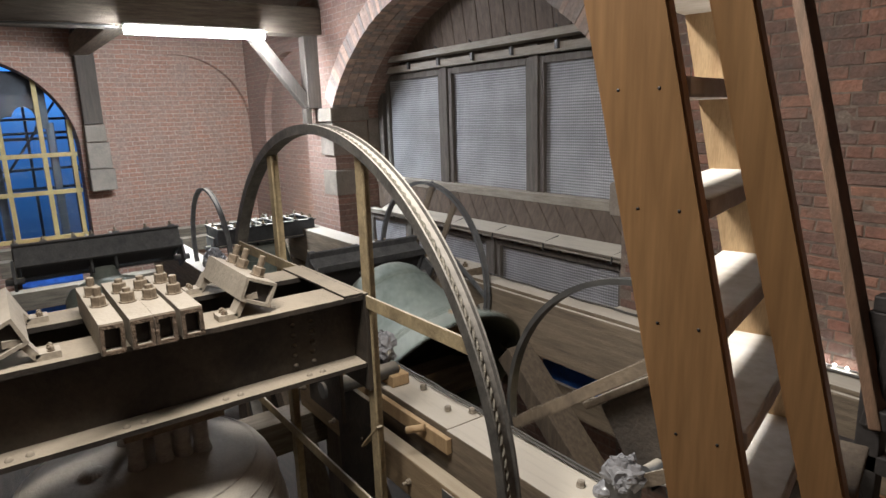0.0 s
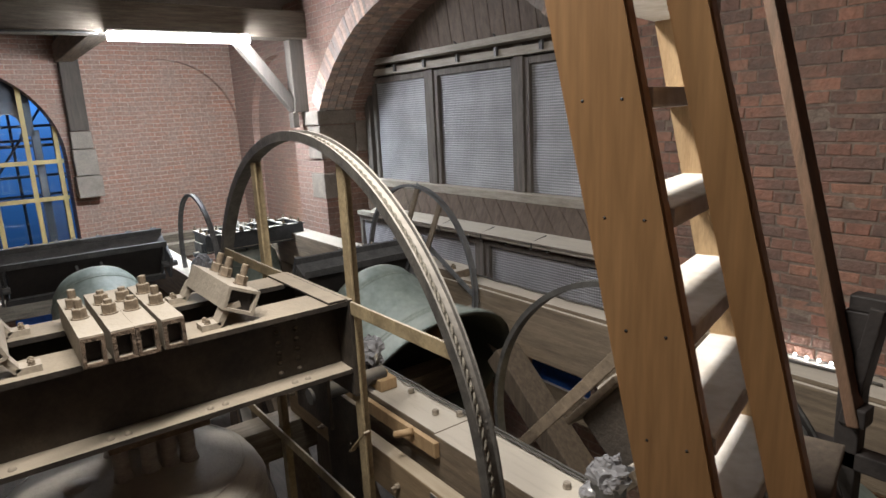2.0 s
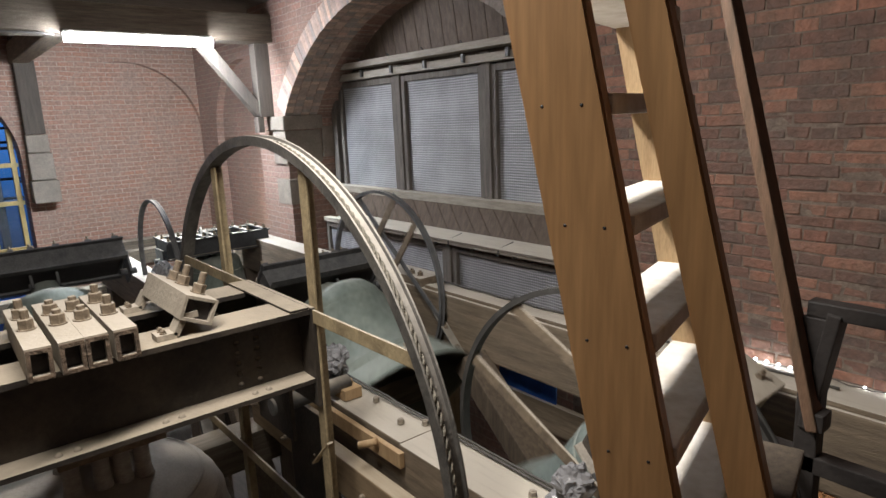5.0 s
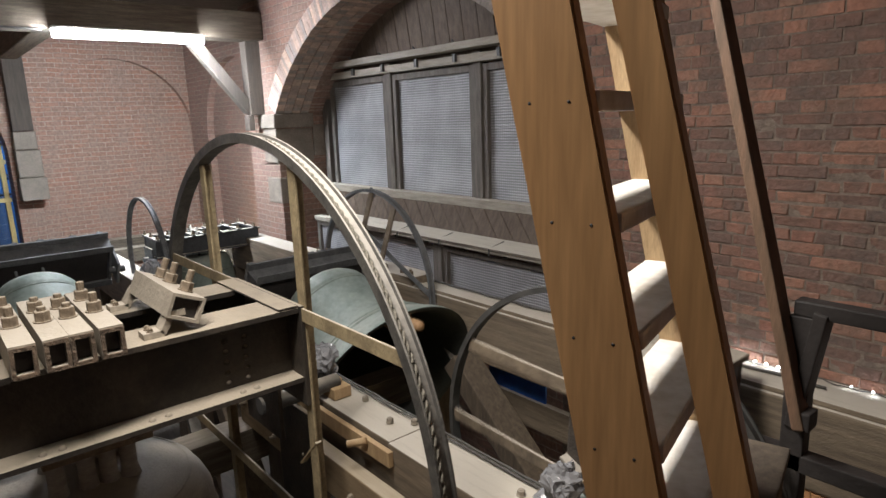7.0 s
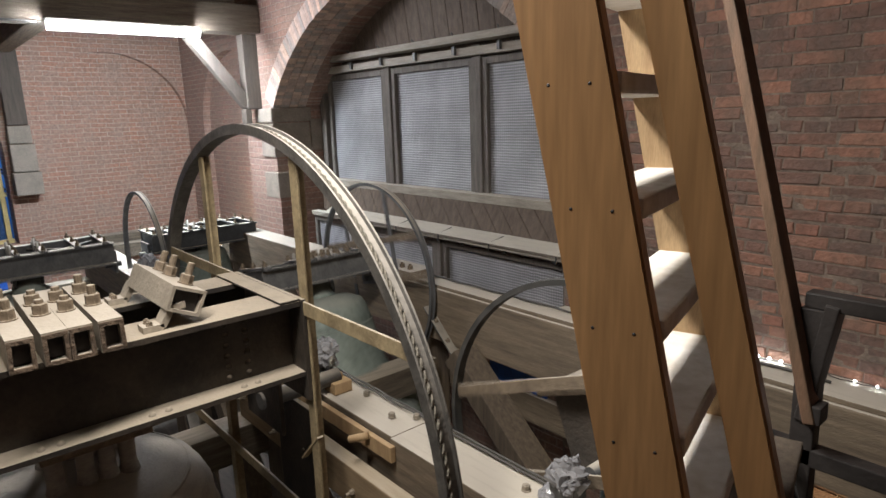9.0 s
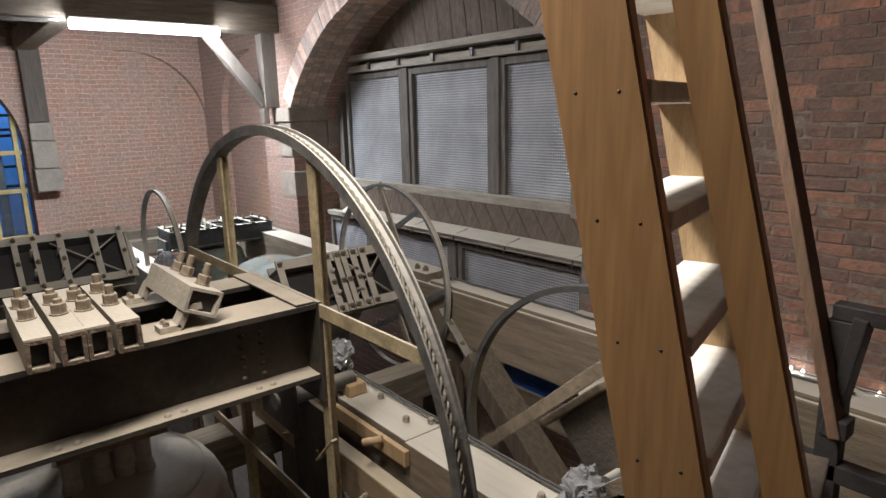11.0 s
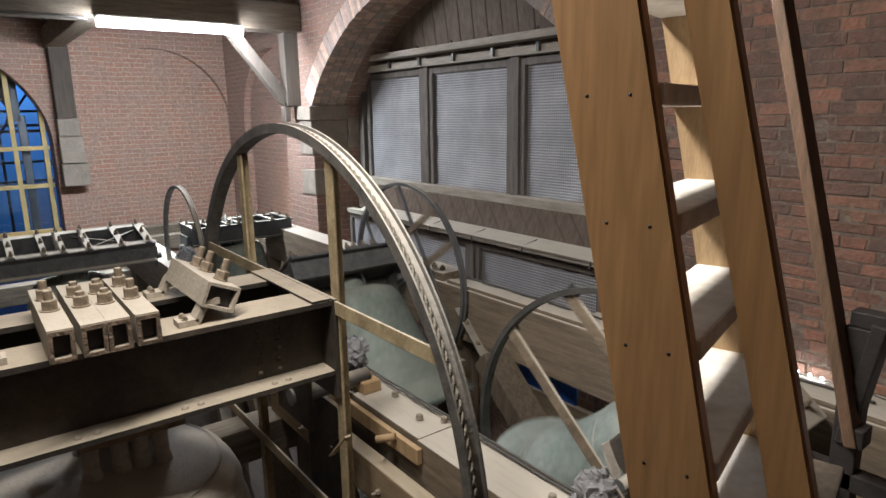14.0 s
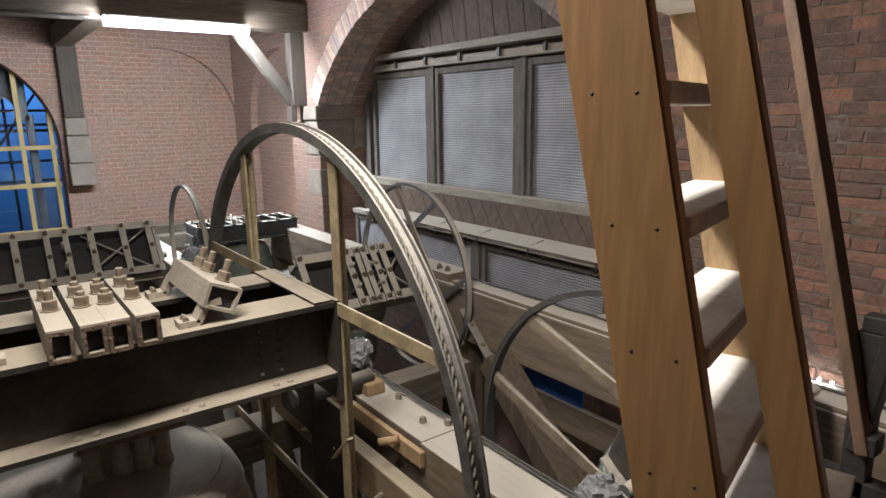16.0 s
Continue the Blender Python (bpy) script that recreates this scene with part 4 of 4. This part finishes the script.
def headstock(parent, half, y0, y1, z0, h, material, flange=0.07):
    for s in (-1, 1):
        part("channel_beam", extrude_y(channel_section(half, flange, z0, h, 0.014, s), y0, y1), material, parent)
    n = y1 - y0
    spread = (0.0, 0.16, 0.34, 0.45, 0.60, 0.80, 0.97) if half > 0.18 else (0.0, 0.40, 0.49, 0.55, 0.64, 0.73, 0.97)
    for k, f in enumerate(spread):
        y = y0 + 0.02 + f * (n - 0.05)
        wide = 0.055 if k not in (2, 3) else 0.045
        s = part("strap", box(-half - flange, half + flange, y - wide / 2, y + wide / 2, z0 + h + 0.001, z0 + h + 0.016, 0.003), material, parent)
        for x in (-half - flange * 0.5, 0.0, half + flange * 0.5):
            part("bolt", nut_bolt(0.018, 0.02, 0.018), BOLT, s, m=pose(x, y, z0 + h + 0.016))
    part("core_timber", box(-half + 0.004, half - 0.004, y0 + 0.04, y1 - 0.04, z0 + 0.02, z0 + 0.06, 0.004), BLACK_WOOD_AND_SHADE, parent, "dark timber packing")
    ym = (y0 + y1) / 2
    for dy in (-0.10, 0.10):
        for x in (-half * 0.5, half * 0.5):
            part("hanger_rod", rod((x, ym + dy, z0 - 0.10), (x, ym + dy, z0 + h + 0.07), 0.013), material, parent)
    part("web_plate", box(-half, half, y0 + 0.01, y0 + 0.03, z0 + 0.01, z0 + h - 0.01, 0.003), material, parent)
    part("web_plate", box(-half, half, y1 - 0.03, y1 - 0.01, z0 + 0.01, z0 + h - 0.01, 0.003), material, parent)
    for y in (y0 - 0.02, y1 + 0.02):
        part("gudgeon", rod((0, y - 0.07, 0), (0, y + 0.07, 0), 0.03, 16), material, parent)
        part("crank_plate", box(-half * 0.7, half * 0.7, y - 0.012, y + 0.012, -0.06, z0 + 0.1, 0.004), material, parent)
    for s in (-1, 1):
        part("brace", rod((s * half, y0 + 0.1, z0 + 0.04), (-s * half, ym - 0.05, z0 + 0.04), 0.009, 8), material, parent)
        part("brace", rod((s * half, ym + 0.05, z0 + h - 0.04), (-s * half, y1 - 0.1, z0 + h - 0.04), 0.009, 8), material, parent)


def timber_headstock(parent, half, y0, y1, z0, h, material):
    # a heavy timber stock with loose boards and straps on top
    part("stock", worn(box(-half, half, y0, y1, z0, z0 + h, 0.012), 0.005, 5), STOCK, parent, "dark worn timber stock")
    part("board", worn(box(-half - 0.05, half + 0.02, y0 - 0.05, y1, z0 + h + 0.001, z0 + h + 0.035, 0.006), 0.004, 6), OAK_BAR, parent, "dusty timber board")
    m = pose(-0.02, 0.06, z0 + h + 0.052, 0, 0, 14)
    part("board", worn(box(-0.10, 0.06, y0, y1 - 0.15, -0.014, 0.014, 0.004, m), 0.006, 7), SPLINTER, parent, "pale splintered board")
    for y in (y0 + 0.1, y0 + 0.36, y1 - 0.36, y1 - 0.1):
        for x in (-half - 0.008, half):
            part("strap", box(x, x + 0.008, y - 0.03, y + 0.03, z0 - 0.08, z0 + h, 0.002), STEEL_MOVE, parent)
        part("bolt", nut_bolt(0.018, 0.02, 0.018), BOLT, parent, m=pose(half * 0.6, y, z0 + h + 0.035))
    for y in (y0 - 0.02, y1 + 0.02):
        part("gudgeon", rod((0, y - 0.07, 0), (0, y + 0.07, 0), 0.03, 16), STEEL_MOVE, parent)
        part("bracket", bar((-half, y, z0 + 0.03), (half * 0.9, y, -0.12), 0.05, 0.012, 0.003), SPLINTER, parent, "pale bracket")


def swinging_bell(at, y0, y1, half, z0, h, R, wheel_r, wheel_y, across, upright, label, top=-0.02, beam=None, rim=None, swing=-33):
    e = empty("swinging_bell", pose(*at))
    tagged(e, label, "bell", "bells of the frame")
    (timber_headstock if beam is OAK_Z else headstock)(e, half, y0, y1, z0, h, beam or STEEL_MOVE)
    ym = (y0 + y1) / 2
    part("crown", lathe([(0, top + 0.12), (0.10, top + 0.12), (0.13, top + 0.02), (0.16, top - 0.03), (0, top - 0.03)], 8), PATINA, e, m=pose(0, ym, 0))
    bell_body(e, R, top, PATINA, BRONZE_IN, ym)
    CLAPPERS[e.name] = clapper(e, R, top, ym, swing)
    if wheel_r:
        wheel(e, wheel_r, wheel_y, 0.045, rim or RIM_DARK, across, upright)
    return e


BELL_A = swinging_bell((-6.25, 0.92, 2.78), -0.68, 0.66, 0.19, 0.05, 0.2, 0.63, 0.65, 0.97, (), (), "swinging bronze bell with steel headstock near the window", top=-0.12, beam=STEEL_MOVE, rim=STEEL_MOVE)
BELL_B = swinging_bell((-4.16, 2.60, 2.735), -0.52, 0.48, 0.17, 0.06, 0.18, 0.67, 0.786, 0.53, (0.29, -0.03), (-0.33, 0.33), "swinging pale green bronze bell with steel headstock and rope wheel", top=-0.06, rim=STEEL_MOVE)
BELL_C = swinging_bell((-1.21, 2.62, 2.62), -0.38, 0.50, 0.17, -0.03, 0.34, 0.60, 0.803, -0.48, (0.38, -0.025), (), "swinging pale green bell close behind the ladder", top=-0.05, beam=OAK_Z)
BELL_E = swinging_bell((-7.2, 2.80, 2.64), -0.63, 0.56, 0.2, 0.03, 0.2, 0.5, 0, 0, (), (), "bronze bell hanging still under a steel headstock", beam=STEEL_BLUE)


def big_bell():
    X, Y, Z = -2.72, 0.55, 2.66
    e = empty("great_bell", pose(X, Y, Z))
    tagged(e, "great dusty bell hanging still under black steel girders", "bell", "bells of the frame")
    # two heavy girders above the axis
    for x0, x1, w0, w1 in ((0.33, 0.55, 0.42, 0.44), (-0.14, 0.06, -0.05, -0.03)):
        bm = extrude_y([(x0, 0.315), (x1, 0.315), (x1, 0.335), (w1, 0.338), (w1, 0.627), (x1, 0.63), (x1, 0.652), (x0, 0.652), (x0, 0.63), (w0, 0.627), (w0, 0.338), (x0, 0.335)], -1.6, 0.87)
        g = part("girder", bm, STEEL, e, "black riveted steel girder with dusty flanges")
        for r in range(6):
            for k in range(2):
                part("rivet", lathe([(0, 0.014), (0.008, 0.012), (0.014, 0.0)], 10), STEEL, g, m=pose(w1 if x0 > 0 else w1, 0.58 + 0.085 * k, 0.362 + 0.046 * r, 0, 90, 0))
        for k in range(8):
            part("rivet", lathe([(0, 0.014), (0.009, 0.012), (0.015, 0.0)], 10), STEEL, g, m=pose((x0 + x1) / 2 + 0.07, -0.47 + 0.06 * (k % 2) + 0.36 * (k // 2), 0.335))
    # end plate and gudgeon
    part("end_plate", box(-0.15, 0.56, 0.872, 0.892, 0.2, 0.66, 0.004), STEEL, e)
    part("tie_plate", box(-0.14, 0.55, 0.78, 0.865, 0.653, 0.664, 0.003), STEEL, e)
    part("gudgeon", rod((0, 0.88, 0.0), (0, 1.34, 0.0), 0.045, 20), STEEL_GREY, e)
    part("crank_plate", box(-0.2, 0.2, 0.895, 0.915, -0.12, 0.4, 0.004), STEEL, e)
    # clamp blocks of box section across the girders
    for y, w, stem, rows in ((-0.122, 0.078, 0.03, (0.17, 0.35)), (-0.026, 0.075, 0.012, (0.19, 0.36)), (0.050, 0.075, 0.012, (0.20, 0.37)), (0.140, 0.075, 0.03, (0.14, 0.36))):
        c = part("clamp_block", box_tube(-0.02, 0.605, y - w / 2, y + w / 2, 0.654, 0.765, 0.012), DUSTY, e, "dust covered box section clamp")
        part("end_frame", box_tube(0.607, 0.615, y - w / 2 + 0.001, y + w / 2 - 0.001, 0.655, 0.760, 0.013), RUST, c, "rough rusty cut edge")
        # black filler block puts shade into the open tube end
        part("hollow_shade", box(0.50, 0.57, y - w / 2 + 0.013, y + w / 2 - 0.013, 0.667, 0.752, 0), BLACK_WOOD_AND_SHADE, c, "black block standing in for shade inside the clamp")
        for x in rows:
            part("nut", nut_bolt(0.027, 0.036, stem), BOLT, c, m=pose(x, y, 0.765))
    # feet with tilted blocks
    for s, yy in ((1, 0.37), (-1, -0.38)):
        blk = part("tilted_block", box_tube(-0.20, 0.32, -0.065, 0.065, -0.045, 0.055, 0.012), DUSTY, e, "dust covered tilted clamp block", pose(0.20, yy + s * 0.05, 0.742, -24 * s, 0, 0))
        for k in (-0.12, 0.0, 0.20):
            part("nut", nut_bolt(0.026, 0.035, 0.045), BOLT, blk, m=pose(k, 0.02 * s, 0.055))
        # solid black block painted in as the shade of this hollow
        part("block_shade", box(0.22, 0.29, -0.052, 0.052, -0.032, 0.042, 0), BLACK_WOOD_AND_SHADE, blk)
        for x in (-0.03, 0.47):
            bm = bmesh.new()
            for a, b in (((0, -0.11, 0.012), (0, -0.035, 0.012)), ((0, -0.04, 0.012), (0, 0.0, 0.078)), ((0, -0.004, 0.076), (0, 0.05, 0.080))):
                m, n = bar_matrix(a, b)
                add_box(bm, -0.036, 0.036, -0.012, 0.012, 0, n, m)
            f = part("foot", bm, DUSTY, e, "bent dusty steel strap foot", pose(x, yy, 0.652, 0, 0, 0 if s > 0 else 180))
            for dx in (-0.018, 0.018):
                part("nut", nut_bolt(0.011, 0.010, 0.0), BOLT, f, m=pose(dx, -0.082, 0.024))
    # wheel with chord bars
    wr = part("wheel", ring(1.412, 1.378, -0.035, 0.035, 150, 0.012), RIM, e, "great steel rope wheel rim", pose(0.068, 0.904, -0.032))
    for k in (0, 1):
        pts = []
        for a in np.arange(-45, 80, 0.25):
            f = radians(a * 110 + 180 * k)
            r = 1.418 + 0.005 * math.cos(f)
            pts.append((r * math.cos(radians(a)), -0.016 + 0.005 * math.sin(f), r * math.sin(radians(a))))
        part("rope_strand", cable(pts, 0.0055, 5), ROPE, wr, "twisted rope lying in the wheel groove")
    for x in (0.467, -0.568):
        zz = math.sqrt(1.378 ** 2 - x * x)
        part("chord_bar", box(x - 0.03, x + 0.03, -0.012, 0.0, -zz, zz, 0.003), CHORD, wr)
        part("chord_bar", box(x - 0.03, x - 0.018, 0.0, 0.05, -zz, zz, 0.003), CHORD, wr)
        part("joint_bolt", nut_bolt(0.014, 0.02, 0.01), BOLT, wr, m=pose(x, 0.02, zz - 0.03))
    for z in (0.652, -0.388):
        xx = math.sqrt(1.378 ** 2 - z * z)
        part("chord_bar", box(-xx, xx, -0.026, -0.014, z - 0.03, z + 0.03, 0.003), CHORD, wr)
    for k in range(3):
        part("gusset", bar((0.50, 0.0, 0.05 - 0.4 * k), (0.33, 0.0, -0.12 - 0.4 * k), 0.03, 0.01, 0.002), CHORD, wr)
    # wooden saddle and the bell
    bm = lathe([(0, 0.20), (0.04, 0.195), (0.09, 0.15), (0.125, 0.05), (0.14, -0.1), (0, -0.1)], 72)
    for v in bm.verts:
        a = math.atan2(v.co.y, v.co.x)
        v.co.x *= 1 + 0.035 * math.sin(18 * a)
        v.co.y *= 1 + 0.035 * math.sin(18 * a)
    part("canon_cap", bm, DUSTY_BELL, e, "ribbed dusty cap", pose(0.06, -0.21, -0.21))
    part("saddle", worn(box(-0.22, 0.30, -0.06, 0.33, 0.19, 0.25, 0.01), 0.006), OAK, e, "splintered wooden packing")
    part("saddle", worn(box(-0.20, 0.26, -0.12, 0.30, 0.25, 0.312, 0.01), 0.006), OAK_Y, e)
    part("batten", worn(box(0.22, 0.27, -0.10, 0.30, 0.155, 0.189, 0.005), 0.006), OAK, e)
    for y in (-0.05, 0.06, 0.14, 0.22):
        for x in (-0.12, 0.14):
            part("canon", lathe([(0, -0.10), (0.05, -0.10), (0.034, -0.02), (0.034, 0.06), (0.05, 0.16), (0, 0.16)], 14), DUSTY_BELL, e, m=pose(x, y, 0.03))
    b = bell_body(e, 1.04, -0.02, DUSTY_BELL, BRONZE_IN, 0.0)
    for r, z in ((0.5525, 1.345), (0.528, 1.40), (0.47, 1.468)):
        zz = -0.02 + (z - 1.54) * 1.04
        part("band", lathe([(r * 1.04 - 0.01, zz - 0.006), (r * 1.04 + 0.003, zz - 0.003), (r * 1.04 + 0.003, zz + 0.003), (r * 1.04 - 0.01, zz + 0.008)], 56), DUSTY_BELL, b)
    return e


big_bell()


# ---- ladder and right-hand side ----


def ladder():
    ang = 16.0
    e = empty("ladder", pose(-0.446, 1.075, 3.92, 0, 0, ang))
    tagged(e, "steep pine ladder with dusty white treads", "ladder")
    k = 0.205

    def plank(name, x, y, w, t, z0, z1, material, kk=k):
        bm = bmesh.new()
        vs = add_box(bm, x - w / 2, x + w / 2, y, y + t, z0, z1)
        for v in vs:
            v.co.x -= kk * v.co.z
        bmesh.ops.bevel(bm, geom=bm.edges[:], offset=0.004, segments=2, affect="EDGES")
        return part(name, bm, material, e)
    s1 = plank("stringer", -0.0, 0.0, 0.142, 0.035, -1.6, 1.2, PINE)
    plank("stringer", 0.0, 0.56, 0.142, 0.035, -1.6, 1.2, PINE_PALE)
    plank("rail", 0.166, 0.03, 0.066, 0.04, -1.6, 1.2, PINE, 0.235)
    for i in range(-6, 5):
        z = -0.012 + 0.2 * i
        x = -k * z
        part("tread", box(x - 0.075, x + 0.075, 0.036, 0.60, z - 0.018, z + 0.018, 0.007), TREAD, e, "dusty white tread")
        for dx in (-0.035, 0.035):
            part("screw", lathe([(0, 0.0), (0.003, 0.0), (0.003, 0.0012), (0, 0.0012)], 10), BLACK_WOOD_AND_SHADE, s1, m=pose(x + dx, 0.0008, z, 90, 0, 0))
    return e


ladder()


def right_side():
    h = empty("stair_handrail", pose(-0.60, 2.25, 3.9))
    tagged(h, "dark flat wooden handrail beside the ladder", "handrail")
    part("rail", worn(bar((-0.29, 0, 0.87), (0.14, 0, -0.80), 0.075, 0.035, 0.006), 0.002), DARK_WOOD, h)
    part("foot_bracket", box(0.11, 0.17, -0.03, 0.04, -0.80, -0.74, 0.006), BLACK_WOOD_AND_SHADE, h)
    g = empty("guard_rail", pose(-0.4, 2.3, 3.5))
    tagged(g, "black painted wooden guard rail with bracket", "guard rail")
    part("top_rail", box(-0.12, 1.4, -0.03, 0.03, -0.05, 0.0, 0.006), BLACK_WOOD_AND_SHADE, g)
    part("bracket", bar((-0.04, 0, -0.03), (-0.10, 0, -0.42), 0.08, 0.04, 0.005), BLACK_WOOD_AND_SHADE, g)
    part("post", box(-0.13, -0.06, -0.03, 0.03, ZF - 3.5, -0.05, 0.005), BLACK_WOOD_AND_SHADE, g)
    part("low_rail", box(-0.5, 1.4, -0.03, 0.03, -0.57, -0.51, 0.005), BLACK_WOOD_AND_SHADE, g)
    n = empty("newel_box", pose(-0.42, 1.76, 3.02))
    tagged(n, "brown wooden newel post with flat top", "post")
    part("post", worn(box(-0.075, 0.075, -0.20, 0.18, ZF - 3.05, 0.12, 0.01, pose(0, 0, 0, 0, 0, 15)), 0.003), DARK_WOOD, n)
    part("cap", worn(box(-0.085, 0.085, -0.21, 0.19, 0.121, 0.15, 0.006, pose(0, 0, 0, 0, 0, 15)), 0.002), OAK_Z, n)
    led = empty("led_string", pose(-1.48, 3.86, 2.605))
    tagged(led, "string of small white lights along the ledge", "light string")
    pts = [(0.035 * i, 0.01 * math.sin(i * 0.9), 0.008 + 0.004 * math.sin(i * 1.7)) for i in range(60)]
    part("wire", cable(pts, 0.003, 6), CABLE, led)
    for i in range(12):
        bm = bmesh.new()
        bmesh.ops.create_icosphere(bm, subdivisions=2, radius=0.0075 if i < 5 else 0.005)
        part("bulb", bm, LED, led, m=pose(0.07 + 0.065 * i if i < 5 else 0.20 + 0.10 * i, 0.0, 0.016))


right_side()


def small_things():
    # the first block stands in for a small glowing yellow piece by the bearing
    for x, y, z, w, d, h in ((-5.55, 1.9, 2.585, 0.10, 0.08, 0.09), (-4.6, 1.92, 2.585, 0.22, 0.12, 0.05), (-3.3, 1.93, 2.585, 0.12, 0.09, 0.05)):
        b = link("wooden_block", worn(box(x - w / 2, x + w / 2, y - d / 2, y + d / 2, z - 0.002, z + h, 0.006), 0.003), PINE_PALE)
        tagged(b, "small pale block on the bearer beam", "wooden block", "packing blocks")
    for k, (x, y, a) in enumerate(((-9.0, 3.55, 20), (-8.7, 3.68, -8), (-8.2, 3.6, 35))):
        b = link("timber_offcut", worn(box(-0.22, 0.22, -0.05, 0.05, 0, 0.04, 0.005, pose(x, y, 2.323 if x > -8.4 else 2.182, 0, 0, a)), 0.003), OAK_Y)
        tagged(b, "dusty grey timber offcut lying on the frame", "timber", "loose offcuts")
    t = link("frame_platform", worn(box(-9.6, -8.3, 3.2, 4.3, 2.10, 2.18, 0.008), 0.004), OAK_Y)
    tagged(t, "dusty plank platform by the north wall", "platform")


small_things()


def far_clutter():
    sp = empty("floor_lamp_fitting", pose(-8.9, 3.95, 2.32))
    tagged(sp, "small warm lamp fitting shining on the brick wall", "lamp")
    part("glass", box(-0.16, 0.16, -0.06, 0.06, 0.03, 0.09, 0.01), WARM, sp, "glowing warm lens")
    part("housing", box(-0.18, 0.18, -0.07, 0.08, 0.0, 0.028, 0.006), STEEL_GREY, sp)
    part("arm", box(-0.02, 0.02, 0.06, 0.60, -0.02, 0.02, 0.004), STEEL_GREY, sp)
    c = link("timber_packing", worn(box(-8.4, -7.6, 3.45, 3.9, 2.2, 2.32, 0.01), 0.004), OAK_Y)
    tagged(c, "stack of dusty timber packing beside the beam", "timber")


far_clutter()

# ---- single bricks of the near wall ----


def near_bricks():
    rnd = random.Random(7)
    course, length, joint = 0.069, 0.248, 0.010
    shapes = []
    for s in range(6):
        for w in (length - joint, length / 2 - joint):
            bm = bmesh.new()
            add_box(bm, 0, w, -0.006, 0.05, 0, course - joint)
            for v in bm.verts:
                v.co += Vector((rnd.uniform(-0.006, 0.006), rnd.uniform(-0.006, 0.004), rnd.uniform(-0.006, 0.005)))
            bmesh.ops.bevel(bm, geom=[e for e in bm.edges if all(v.co.y < 0.01 for v in e.verts)], offset=0.005, segments=1, affect="EDGES")
            me = bpy.data.meshes.new("brick")
            bm.to_mesh(me)
            bm.free()
            me.materials.append(BRICK)
            shapes.append(me)
    rest = bmesh.new()
    made = 0
    for row in range(66):
        z = 2.60 + (row - 20) * course
        if z < 1.2 or z > 5.5:
            continue
        header = row % 2
        x = -2.72 + (0.06 if header else 0.0) + rnd.uniform(-0.02, 0.02)
        while x < 1.6:
            w = length / 2 if header and rnd.random() < 0.8 else length
            if z > 2.59 and z < 4.7 and -2.3 < x < 0.3 and made < 300:
                me = shapes[rnd.randrange(6) * 2 + (1 if w < 0.2 else 0)]
                ob = new("brick", me)
                ob.parent = NORTH
                ob.location = (x, rnd.uniform(-0.004, 0.004), z + rnd.uniform(-0.003, 0.003))
                made += 1
            else:
                add_box(rest, x, x + w - joint, -0.008 + rnd.uniform(-0.003, 0.003), 0.04, z, z + course - joint)
            x += w
    ob = link("brickwork", rest, BRICK, NORTH)
    tagged(ob, kind="stuff", label="weathered red bricks")
    link("mortar_bed", box(-2.75, 1.6, -0.003, 0.02, 1.2, 5.55, 0), MORTAR, NORTH, "pale lime mortar")


near_bricks()


# ---- what moves ----


def motions():
    def swing(ob, amplitude, peak, period, sharp=0.08):
        at = ob.matrix_basis.translation.copy()
        rows = []
        for i in range(161):
            t = i / 10
            ph = 2 * math.pi * (t - peak) / period
            a = amplitude * (math.cos(ph) - sharp * math.cos(3 * ph)) / (1 - sharp)
            rows.append((t, pose(at.x, at.y, at.z, 0, -a, 0)))
        walk(ob, rows)
        # the clapper falls from lip to lip, a little after its bell
        tongue = CLAPPERS[ob.name]
        p = tongue.matrix_basis.translation.copy()
        side = -35 if amplitude > 0 else 35
        rows = []
        for i in range(161):
            ph = 2 * math.pi * (i / 10 - peak) / period - 0.55
            rows.append((i / 10, pose(p.x, p.y, p.z, 0, side * math.tanh(2.4 * math.cos(ph)), 0)))
        walk(tongue, rows)
    swing(BELL_A, 55, 2.05, 2.53)
    swing(BELL_B, 66, 2.21, 2.45)
    swing(BELL_C, -48, 0.88, 2.215, -0.05)


motions()
